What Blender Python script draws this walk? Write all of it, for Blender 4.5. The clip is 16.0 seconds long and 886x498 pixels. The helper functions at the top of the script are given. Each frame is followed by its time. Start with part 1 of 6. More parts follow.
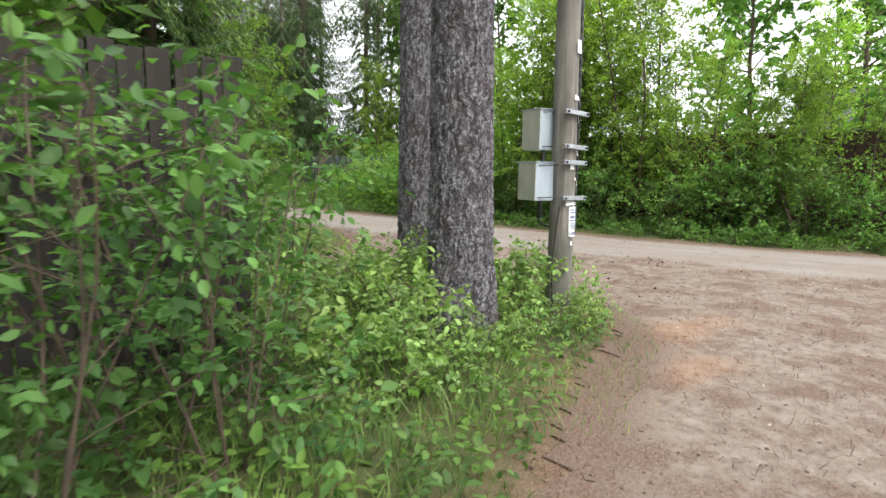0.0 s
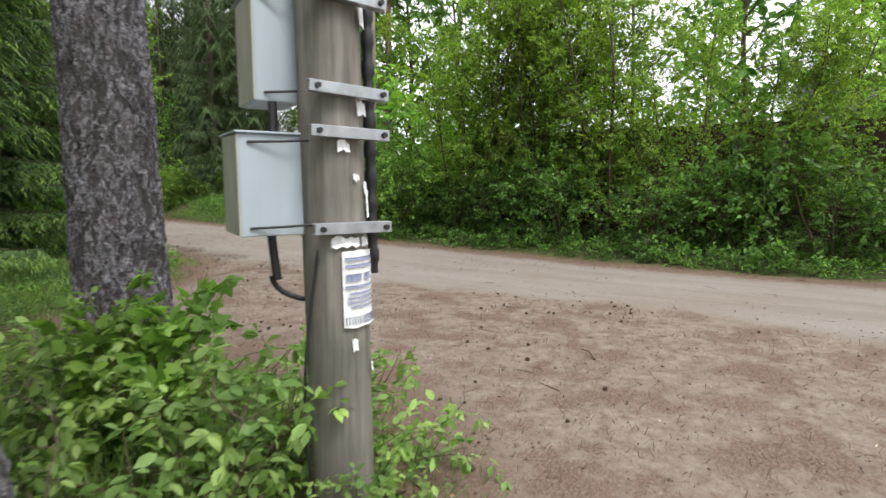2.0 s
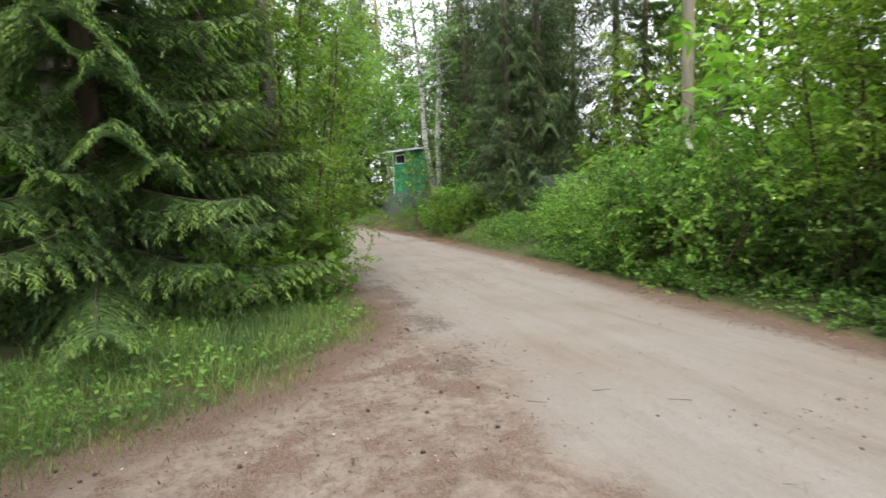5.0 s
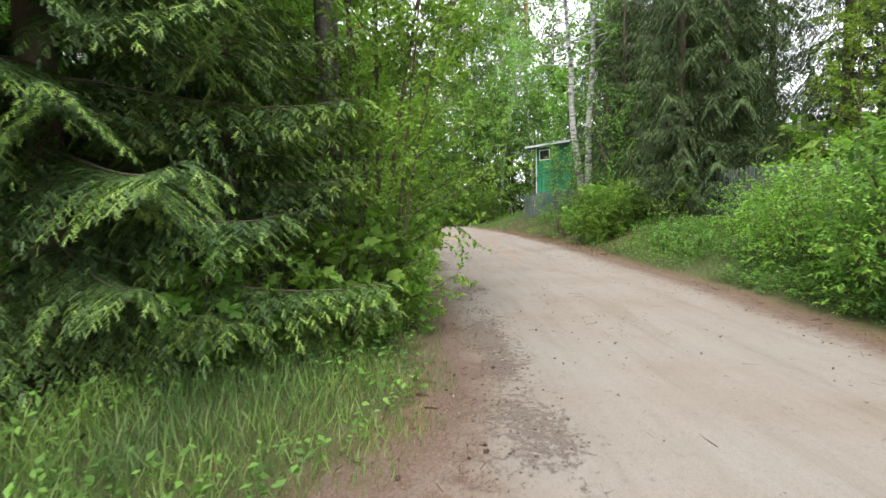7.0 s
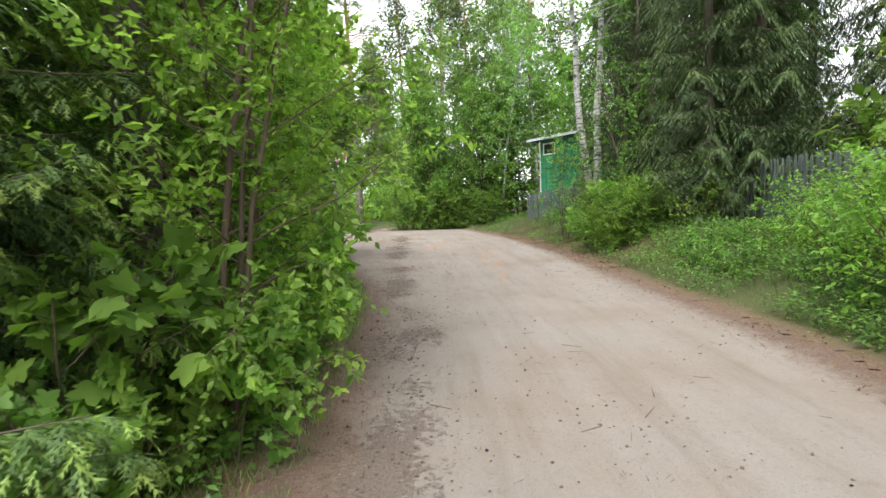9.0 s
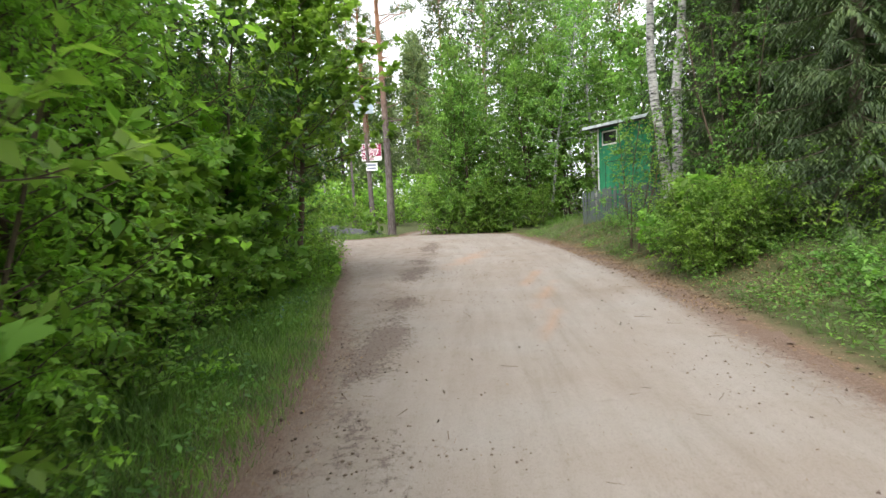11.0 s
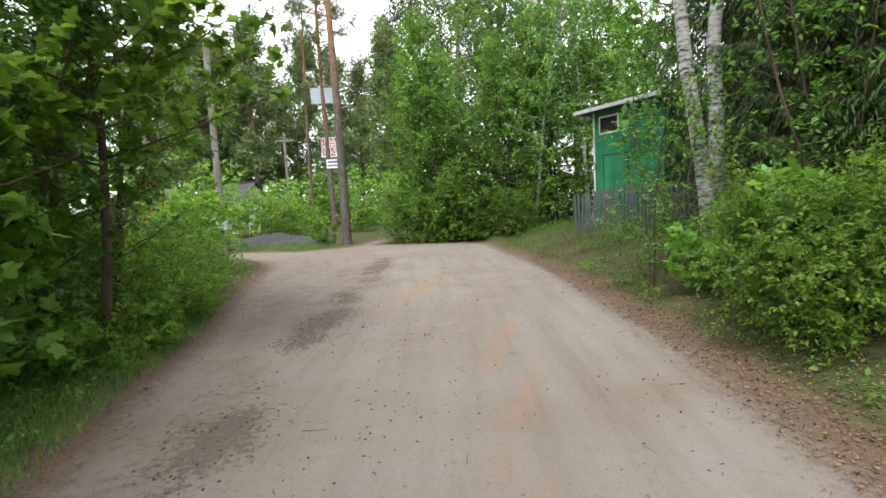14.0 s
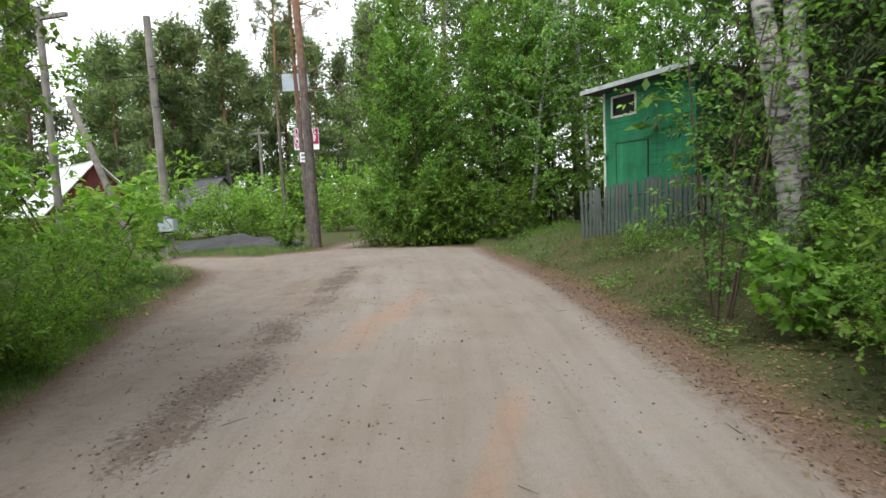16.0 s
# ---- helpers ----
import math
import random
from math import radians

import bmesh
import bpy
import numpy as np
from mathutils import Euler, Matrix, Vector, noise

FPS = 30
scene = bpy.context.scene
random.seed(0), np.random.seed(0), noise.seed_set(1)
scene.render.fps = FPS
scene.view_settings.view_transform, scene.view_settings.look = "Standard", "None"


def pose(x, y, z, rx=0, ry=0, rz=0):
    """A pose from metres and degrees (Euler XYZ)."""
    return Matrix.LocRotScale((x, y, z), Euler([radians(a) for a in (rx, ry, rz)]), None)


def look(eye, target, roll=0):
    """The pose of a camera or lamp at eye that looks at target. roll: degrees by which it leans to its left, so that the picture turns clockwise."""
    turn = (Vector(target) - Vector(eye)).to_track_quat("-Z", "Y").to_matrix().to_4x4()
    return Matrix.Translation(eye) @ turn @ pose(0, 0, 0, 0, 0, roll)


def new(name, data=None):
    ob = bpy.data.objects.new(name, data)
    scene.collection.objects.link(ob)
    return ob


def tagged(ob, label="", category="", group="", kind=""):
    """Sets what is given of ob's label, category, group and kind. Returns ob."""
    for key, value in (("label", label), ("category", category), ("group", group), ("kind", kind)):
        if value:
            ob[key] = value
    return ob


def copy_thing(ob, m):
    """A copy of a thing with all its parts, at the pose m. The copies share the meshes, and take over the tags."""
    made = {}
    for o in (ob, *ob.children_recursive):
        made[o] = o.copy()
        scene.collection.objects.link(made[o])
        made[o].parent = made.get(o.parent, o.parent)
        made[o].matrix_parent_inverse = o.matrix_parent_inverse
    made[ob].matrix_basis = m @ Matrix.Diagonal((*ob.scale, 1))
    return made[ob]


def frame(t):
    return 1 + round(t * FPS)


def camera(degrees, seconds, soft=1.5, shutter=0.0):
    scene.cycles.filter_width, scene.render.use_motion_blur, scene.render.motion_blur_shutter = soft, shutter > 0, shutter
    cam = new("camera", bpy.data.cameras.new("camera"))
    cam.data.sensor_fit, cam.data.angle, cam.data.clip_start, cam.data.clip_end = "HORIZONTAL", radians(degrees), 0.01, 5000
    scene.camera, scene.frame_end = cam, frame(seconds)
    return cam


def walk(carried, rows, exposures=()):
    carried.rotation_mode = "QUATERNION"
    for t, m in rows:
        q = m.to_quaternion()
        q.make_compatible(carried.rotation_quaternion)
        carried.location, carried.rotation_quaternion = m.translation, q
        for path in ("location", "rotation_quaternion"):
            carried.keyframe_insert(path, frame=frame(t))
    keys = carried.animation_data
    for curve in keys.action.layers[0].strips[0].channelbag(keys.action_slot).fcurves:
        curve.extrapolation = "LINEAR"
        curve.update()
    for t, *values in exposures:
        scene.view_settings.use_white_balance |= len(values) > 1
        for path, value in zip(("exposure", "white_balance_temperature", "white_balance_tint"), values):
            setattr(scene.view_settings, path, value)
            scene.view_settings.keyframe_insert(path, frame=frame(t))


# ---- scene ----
cam = camera(78.5, 16.0, shutter=0.2)
PATH = [
    (0, (-1.673, 0.148, 1.374), (-0.432, 1.692, 1.099), 1.0),
    (0.5, (-0.862, 0.57, 1.357), (0.385, 2.11, 1.084), 0.9),
    (1, (-0.035, 0.93, 1.361), (1.218, 2.466, 1.097), 0.7),
    (1.5, (0.744, 1.36, 1.334), (2.001, 2.895, 1.079), 0.7),
    (2, (1.555, 1.72, 1.328), (2.823, 3.248, 1.085), 0.2),
    (2.5, (2.273, 2.2, 1.329), (3.535, 3.733, 1.092), -0.0),
    (3, (2.924, 2.654, 1.405), (4.163, 4.207, 1.171), -0.1),
    (3.5, (3.407, 3.184, 1.493), (4.528, 4.825, 1.262), -0.1),
    (4, (3.821, 3.728, 1.524), (4.781, 5.468, 1.299), -0.6),
    (4.5, (4.118, 4.371, 1.547), (4.684, 6.277, 1.329), -1.7),
    (5, (4.336, 5.077, 1.537), (4.524, 7.059, 1.341), -2.2),
    (5.2, (4.385, 5.332, 1.51), (4.398, 7.324, 1.326), -2.4),
    (7.3, (4.832, 8.832, 1.358), (4.472, 10.792, 1.194), -1.4),
    (7.5, (4.883, 9.114, 1.385), (4.516, 11.073, 1.222), -1.5),
    (8, (5.084, 9.777, 1.434), (4.715, 11.736, 1.267), -1.8),
    (8.5, (5.081, 10.421, 1.432), (4.697, 12.377, 1.269), -1.8),
    (9, (5.121, 11.107, 1.42), (4.724, 13.06, 1.253), -2.2),
    (9.2, (5.128, 11.384, 1.431), (4.714, 13.334, 1.269), -2.1),
    (11.3, (4.754, 15.328, 1.538), (4.168, 17.233, 1.372), -2.4),
    (11.5, (4.716, 15.657, 1.559), (4.126, 17.561, 1.394), -2.3),
    (12, (4.71, 16.417, 1.569), (4.121, 18.321, 1.398), -2.3),
    (12.5, (4.586, 17.209, 1.569), (3.996, 19.112, 1.399), -2.4),
    (13, (4.553, 17.933, 1.624), (3.959, 19.836, 1.453), -2.7),
    (13.5, (4.468, 18.624, 1.662), (3.878, 20.527, 1.492), -2.6),
    (14, (4.455, 19.241, 1.65), (3.933, 21.164, 1.477), -2.6),
    (14.5, (4.394, 19.877, 1.619), (3.913, 21.81, 1.444), -2.6),
    (15, (4.286, 20.557, 1.615), (3.856, 22.501, 1.431), -2.5),
    (15.5, (4.119, 21.232, 1.627), (3.69, 23.177, 1.447), -2.3),
    (16, (3.95, 22.001, 1.626), (3.469, 23.934, 1.443), -2.4),
]
walk(cam, [(t, look(eye, target, roll)) for t, eye, target, roll in PATH], [(0, 1.4), (1.5, 1.18), (2.5, 0.95), (3.5, 1.02), (4.5, 1.2), (7.5, 1.52), (9.2, 1.52), (12.5, 1.36), (14.5, 1.12), (16, 0.98)])

# ---- light ----
SUN_EL, SUN_ROT = radians(58), radians(180)
world = bpy.data.worlds.new("sky")
scene.world = world
world.use_nodes = True
wn = world.node_tree
bg = wn.nodes["Background"]
sky = wn.nodes.new("ShaderNodeTexSky")
sky.sky_type, sky.sun_disc, sky.sun_elevation, sky.sun_rotation = "NISHITA", False, SUN_EL, SUN_ROT
sky.dust_density, sky.air_density = 4.0, 1.2
cloud = wn.nodes.new("ShaderNodeMixRGB")
cloud.inputs[0].default_value = 0.8
cloud.inputs[2].default_value = (10.5, 10.7, 11.0, 1)
wn.links.new(sky.outputs[0], cloud.inputs[1])
wn.links.new(cloud.outputs[0], bg.inputs[0])
bg.inputs[1].default_value = 0.1
sun = new("sun", bpy.data.lights.new("sun", "SUN"))
sun.data.energy, sun.data.angle, sun.data.color = 1.5, radians(20), (1.0, 0.97, 0.92)
sun.matrix_world = look((60 * math.cos(SUN_EL) * math.sin(SUN_ROT), 60 * math.cos(SUN_EL) * math.cos(SUN_ROT), 60 * math.sin(SUN_EL)), (0, 0, 0))


# ---- small tools ----
def thing(name, x, y, z, label, category, group="", rz=0.0):
    ob = new(name)
    ob.empty_display_size = 0.1
    ob.matrix_basis = pose(x, y, z, 0, 0, rz)
    return tagged(ob, label, category, group)


def np_mesh(name, verts, faces, material=None, smooth=False, attrs=()):
    """A mesh from arrays of vertices and of triangles or quads."""
    verts, faces = np.asarray(verts, dtype=np.float32), np.asarray(faces, dtype=np.int32)
    n, k = faces.shape
    me = bpy.data.meshes.new(name)
    me.vertices.add(len(verts))
    me.vertices.foreach_set("co", verts.ravel())
    me.loops.add(n * k)
    me.loops.foreach_set("vertex_index", faces.ravel())
    me.polygons.add(n)
    me.polygons.foreach_set("loop_start", np.arange(0, n * k, k, dtype=np.int32))
    if smooth:
        me.polygons.foreach_set("use_smooth", np.ones(n, dtype=bool))
    for key, values in attrs:
        a = me.attributes.new(key, "FLOAT", "POINT")
        a.data.foreach_set("value", np.asarray(values, dtype=np.float32))
    me.update(calc_edges=True)
    if material:
        me.materials.append(material)
    return me


def part(name, data, material, parent, label=""):
    """Links a bmesh or a mesh as one mesh object under a thing or a part."""
    if isinstance(data, bmesh.types.BMesh):
        me = bpy.data.meshes.new(name)
        data.to_mesh(me)
        data.free()
        data = me
    if material and not data.materials:
        data.materials.append(material)
    ob = new(name, data)
    ob.parent = parent
    return tagged(ob, label)


def box(bm, x0, x1, y0, y1, z0, z1, bevel=0.0, m=None):
    """Adds a box with softened edges to a bmesh."""
    got = bmesh.ops.create_cube(bm, size=1.0)["verts"]
    for v in got:
        v.co = Vector((x0 + (v.co.x + 0.5) * (x1 - x0), y0 + (v.co.y + 0.5) * (y1 - y0), z0 + (v.co.z + 0.5) * (z1 - z0)))
        if m:
            v.co = m @ v.co
    if bevel:
        edges = list({e for v in got for e in v.link_edges})
        bmesh.ops.bevel(bm, geom=edges, offset=bevel, segments=2, affect="EDGES", profile=0.6)
    return bm


def boxed(*args, **kw):
    return box(bmesh.new(), *args, **kw)


class Soup:
    """Collects triangles."""

    def __init__(self):
        self.v, self.f, self.n = [], [], 0

    def add(self, v, f):
        self.v.append(np.asarray(v, dtype=np.float32))
        self.f.append(np.asarray(f, dtype=np.int32) + self.n)
        self.n += len(v)

    def tube(self, pts, radii, segs=6):
        pts, radii = np.asarray(pts, dtype=float), np.asarray(radii, dtype=float)
        d = np.gradient(pts, axis=0)
        d /= np.linalg.norm(d, axis=1)[:, None] + 1e-9
        ref = np.where(np.abs(d[:, 2:3]) > 0.9, [[1.0, 0, 0]], [[0, 0, 1.0]])
        a = np.cross(d, ref)
        a /= np.linalg.norm(a, axis=1)[:, None] + 1e-9
        b = np.cross(d, a)
        th = np.arange(segs) * 2 * np.pi / segs
        ring = a[:, None] * np.cos(th)[None, :, None] + b[:, None] * np.sin(th)[None, :, None]
        v = (pts[:, None] + ring * radii[:, None, None]).reshape(-1, 3)
        i, j = np.meshgrid(np.arange(len(pts) - 1), np.arange(segs), indexing="ij")
        p, q = i * segs + j, i * segs + (j + 1) % segs
        f = np.stack([np.stack([p, q, q + segs], -1), np.stack([p, q + segs, p + segs], -1)]).reshape(-1, 3)
        self.add(v, f)

    def mesh(self, name, material, smooth=False):
        return np_mesh(name, np.concatenate(self.v), np.concatenate(self.f), material, smooth)


def unit(a):
    return a / (np.linalg.norm(a, axis=-1, keepdims=True) + 1e-9)


def scatter_shape(shape, p, d, n, s):
    """Copies a flat little shape (vertices along axis, across, up; triangles) to places p, along d, facing n, of size s."""
    tv, tf = shape
    d = unit(d)
    side = unit(np.cross(n, d))
    up = np.cross(d, side)
    s = np.broadcast_to(np.asarray(s, dtype=float).reshape(-1, 1, 1), (len(p), 1, 1))
    v = p[:, None] + s * (tv[None, :, 0:1] * d[:, None] + tv[None, :, 1:2] * side[:, None] + tv[None, :, 2:3] * up[:, None])
    f = tf[None] + (np.arange(len(p)) * len(tv))[:, None, None]
    return v.reshape(-1, 3), f.reshape(-1, 3)


LEAF = (np.array([(0, 0, 0), (0.42, 0.27, 0.07), (1, 0, -0.04), (0.42, -0.27, 0.07)]), np.array([(0, 3, 2), (0, 2, 1)]))
LEAF_FINE = (np.array([(0, 0, 0), (0.25, 0.22, 0.06), (0.62, 0.25, 0.07), (1, 0, -0.1), (0.62, -0.25, 0.07), (0.25, -0.22, 0.06), (0.5, 0, 0)]),
             np.array([(0, 6, 1), (1, 6, 2), (2, 6, 3), (3, 6, 4), (4, 6, 5), (5, 6, 0)]))
_mp = [(0, 0), (-0.02, 0.18), (0.14, 0.46), (0.22, 0.30), (0.42, 0.52), (0.58, 0.40), (0.60, 0.2), (0.78, 0.16), (1.0, 0.0)]
_mp = _mp + [(a, -b) for a, b in _mp[-2:0:-1]]
MAPLE = (np.array([(0.35, 0, 0.0)] + [(a, b, -0.25 * abs(b) + 0.04) for a, b in _mp]),
         np.array([(0, 1 + (i + 1) % len(_mp), 1 + i) for i in range(len(_mp))]))
NEEDLE = (np.array([(0, -0.07, 0), (0, 0.07, 0), (1, 0, 0)]), np.array([(0, 1, 2)]))
_br = [((0, 0.06, 0), (0, -0.06, 0), (1.0, 0, -0.03))]
_br += [((a, 0, 0), (a + 0.17, 0, 0), (a + 0.36, side * 0.21, 0.03 - 0.05 * k)) for k, a in enumerate((0.04, 0.3, 0.56)) for side in (1, -1)]
BRUSH = (np.array([c for tri in _br for c in tri], dtype=float), np.arange(3 * len(_br)).reshape(-1, 3))
STRAND = (np.array([(0, 0, 0), (0.35, 0.075, 0.02), (1, 0, -0.04), (0.35, -0.075, 0.02)]), np.array([(0, 3, 2), (0, 2, 1)]))
SPRIG = (np.array([(0, 0, 0), (0.35, 0.14, 0), (1, 0, -0.06), (0.35, -0.14, 0)]), np.array([(0, 3, 2), (0, 2, 1)]))
BLADE = (np.array([(0, -0.025, 0), (0, 0.025, 0), (0.55, -0.02, 0.04), (0.55, 0.02, 0.04), (1, 0, 0.22)]), np.array([(0, 1, 3), (0, 3, 2), (2, 3, 4)]))


# ---- materials ----
def material(name, color, rough=0.8, metal=0.0):
    m = bpy.data.materials.new(name)
    m.use_nodes = True
    nt = m.node_tree
    b = nt.nodes["Principled BSDF"]
    b.inputs["Base Color"].default_value = (*color, 1)
    b.inputs["Roughness"].default_value = rough
    b.inputs["Metallic"].default_value = metal
    return m, nt, b


def node(nt, kind, **sets):
    nd = nt.nodes.new(kind)
    for k, v in sets.items():
        nd.inputs[k.replace("_", " ")].default_value = v
    return nd


def noise_tex(nt, scale, detail=4.0, coord="Object", stretch=None, rough=0.55):
    tc = nt.nodes.new("ShaderNodeTexCoord")
    n = nt.nodes.new("ShaderNodeTexNoise")
    n.inputs["Scale"].default_value, n.inputs["Detail"].default_value, n.inputs["Roughness"].default_value = scale, detail, rough
    src = tc.outputs[coord]
    if stretch:
        mp = nt.nodes.new("ShaderNodeMapping")
        mp.inputs["Scale"].default_value = stretch
        nt.links.new(src, mp.inputs[0])
        src = mp.outputs[0]
    nt.links.new(src, n.inputs["Vector"])
    return n


def ramp(nt, src, stops):
    r = nt.nodes.new("ShaderNodeValToRGB")
    while len(r.color_ramp.elements) < len(stops):
        r.color_ramp.elements.new(0.5)
    for e, (p, c) in zip(r.color_ramp.elements, stops):
        e.position, e.color = p, (*c, 1) if len(c) == 3 else c
    nt.links.new(src, r.inputs[0])
    return r


def mix(nt, fac, a, b, mode="MIX"):
    m = nt.nodes.new("ShaderNodeMixRGB")
    m.blend_type = mode
    for i, s in enumerate((fac, a, b)):
        if isinstance(s, (int, float)):
            m.inputs[i].default_value = s if i == 0 else (s, s, s, 1)
        elif isinstance(s, tuple):
            m.inputs[i].default_value = (*s, 1)
        else:
            nt.links.new(s, m.inputs[i])
    return m.outputs[0]


def bump(nt, b, height, strength=0.4, dist=0.01):
    bp = nt.nodes.new("ShaderNodeBump")
    bp.inputs["Strength"].default_value, bp.inputs["Distance"].default_value = strength, dist
    nt.links.new(height, bp.inputs["Height"])
    nt.links.new(bp.outputs[0], b.inputs["Normal"])


def leaf_material(name, dark, light, glow=0.4, rough=0.5, clump=1.3):
    """Leaves: a tone of their own each, lighter and darker clumps, some light let through."""
    m, nt, b = material(name, dark, rough)
    geo = nt.nodes.new("ShaderNodeNewGeometry")
    info = nt.nodes.new("ShaderNodeObjectInfo")
    r = ramp(nt, geo.outputs["Random Per Island"], [(0.0, dark), (0.75, light), (1.0, tuple(min(1, c * 1.25) for c in light))])
    patch = noise_tex(nt, clump, 2.0)
    tone = ramp(nt, patch.outputs[0], [(0.35, (0.72, 0.76, 0.8)), (0.65, (1.25, 1.2, 1.0))])
    hsv = nt.nodes.new("ShaderNodeHueSaturation")
    mr = node(nt, "ShaderNodeMapRange", To_Min=0.72, To_Max=1.25)
    mh = node(nt, "ShaderNodeMapRange", To_Min=0.49, To_Max=0.505)
    nt.links.new(info.outputs["Random"], mr.inputs["Value"])
    nt.links.new(info.outputs["Random"], mh.inputs["Value"])
    nt.links.new(mr.outputs[0], hsv.inputs["Value"])
    nt.links.new(mh.outputs[0], hsv.inputs["Hue"])
    nt.links.new(mix(nt, 1.0, r.outputs[0], tone.outputs[0], "MULTIPLY"), hsv.inputs["Color"])
    nt.links.new(hsv.outputs[0], b.inputs["Base Color"])
    tr = nt.nodes.new("ShaderNodeBsdfTranslucent")
    nt.links.new(mix(nt, 1.0, hsv.outputs[0], (0.98, 1.1, 0.6), "MULTIPLY"), tr.inputs[0])
    ms = nt.nodes.new("ShaderNodeMixShader")
    ms.inputs[0].default_value = glow
    nt.links.new(b.outputs[0], ms.inputs[1])
    nt.links.new(tr.outputs[0], ms.inputs[2])
    nt.links.new(ms.outputs[0], nt.nodes["Material Output"].inputs[0])
    b.inputs["Specular IOR Level"].default_value = 0.3
    return m


LEAF_MID = leaf_material("leaf green", (0.07, 0.15, 0.038), (0.17, 0.325, 0.08), 0.48)
LEAF_HEDGE = leaf_material("hedge leaf", (0.115, 0.192, 0.038), (0.275, 0.405, 0.08), 0.58)
LEAF_HERB = leaf_material("herb leaf", (0.14, 0.235, 0.065), (0.29, 0.42, 0.14), 0.5)
LEAF_YELLOW = leaf_material("leaf yellow green", (0.17, 0.295, 0.05), (0.32, 0.47, 0.09), 0.56)
LEAF_LIGHT = leaf_material("leaf fresh green", (0.125, 0.245, 0.046), (0.245, 0.42, 0.092), 0.56)
LEAF_FRESH = leaf_material("alder leaf", (0.15, 0.285, 0.05), (0.28, 0.46, 0.10), 0.6)
LEAF_DARK = leaf_material("leaf deep green", (0.045, 0.105, 0.03), (0.11, 0.225, 0.06), 0.4)
LEAF_BIRCH = leaf_material("birch leaf", (0.11, 0.22, 0.05), (0.215, 0.38, 0.10), 0.5)
NEEDLE_DARK = leaf_material("spruce needle", (0.044, 0.086, 0.031), (0.105, 0.172, 0.062), 0.22)
NEEDLE_NEW = leaf_material("fresh spruce shoot", (0.155, 0.255, 0.066), (0.265, 0.39, 0.108), 0.38)
# Spruce needles again, darkened: the shade among the tall trees is in the colour.
NEEDLE_SHADE = leaf_material("shaded spruce needle", (0.036, 0.062, 0.026), (0.084, 0.126, 0.05), 0.18)
# Paler, greyer needles: the haze over distant pines is put into the colour.
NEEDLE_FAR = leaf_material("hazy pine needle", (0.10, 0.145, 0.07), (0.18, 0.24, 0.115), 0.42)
NEEDLE_PINE = leaf_material("pine needle", (0.065, 0.11, 0.042), (0.135, 0.195, 0.075), 0.3)
GRASS_MAT = leaf_material("grass blade", (0.085, 0.155, 0.045), (0.19, 0.28, 0.095), 0.35)
GRASS_LUSH = leaf_material("lush grass blade", (0.10, 0.20, 0.045), (0.22, 0.36, 0.10), 0.42)
DRY_MAT = leaf_material("dry stalk", (0.16, 0.11, 0.06), (0.30, 0.22, 0.13), 0.2)


def bark_material(name, stops, scale=9.0, stretch=(1, 1, 0.25), strength=0.7, dist=0.02):
    m, nt, b = material(name, stops[0][1], 0.9)
    n = noise_tex(nt, scale, 6.0, "Object", stretch, 0.65)
    r = ramp(nt, n.outputs[0], stops)
    nt.links.new(r.outputs[0], b.inputs["Base Color"])
    bump(nt, b, n.outputs[0], strength, dist)
    return m


BARK = bark_material("twig bark", [(0.3, (0.05, 0.035, 0.025)), (0.7, (0.14, 0.10, 0.07))])
BARK_SPRUCE = bark_material("spruce bark", [(0.3, (0.06, 0.045, 0.035)), (0.7, (0.17, 0.13, 0.10))])
BIRCH_BARK = bark_material("birch bark", [(0.38, (0.03, 0.03, 0.028)), (0.5, (0.34, 0.335, 0.32)), (0.75, (0.58, 0.57, 0.55))], 5.0, (1, 1, 3.0), 0.3, 0.01)


def pine_bark():
    m, nt, b = material("pine bark", (0.2, 0.15, 0.12), 0.95)
    tc = nt.nodes.new("ShaderNodeTexCoord")
    sep = nt.nodes.new("ShaderNodeSeparateXYZ")
    nt.links.new(tc.outputs["Object"], sep.inputs[0])
    low = noise_tex(nt, 12.0, 6.0, "Object", (1, 1, 0.3), 0.7)
    grey = ramp(nt, low.outputs[0], [(0.3, (0.04, 0.03, 0.028)), (0.5, (0.115, 0.095, 0.09)), (0.75, (0.20, 0.175, 0.17))])
    orange = ramp(nt, low.outputs[0], [(0.3, (0.16, 0.07, 0.035)), (0.7, (0.38, 0.20, 0.11))])
    mr = node(nt, "ShaderNodeMapRange", From_Min=5.0, From_Max=10.0)
    nt.links.new(sep.outputs["Z"], mr.inputs["Value"])
    nt.links.new(mix(nt, mr.outputs[0], grey.outputs[0], orange.outputs[0]), b.inputs["Base Color"])
    bump(nt, b, low.outputs[0], 0.8, 0.03)
    return m


PINE_BARK = pine_bark()


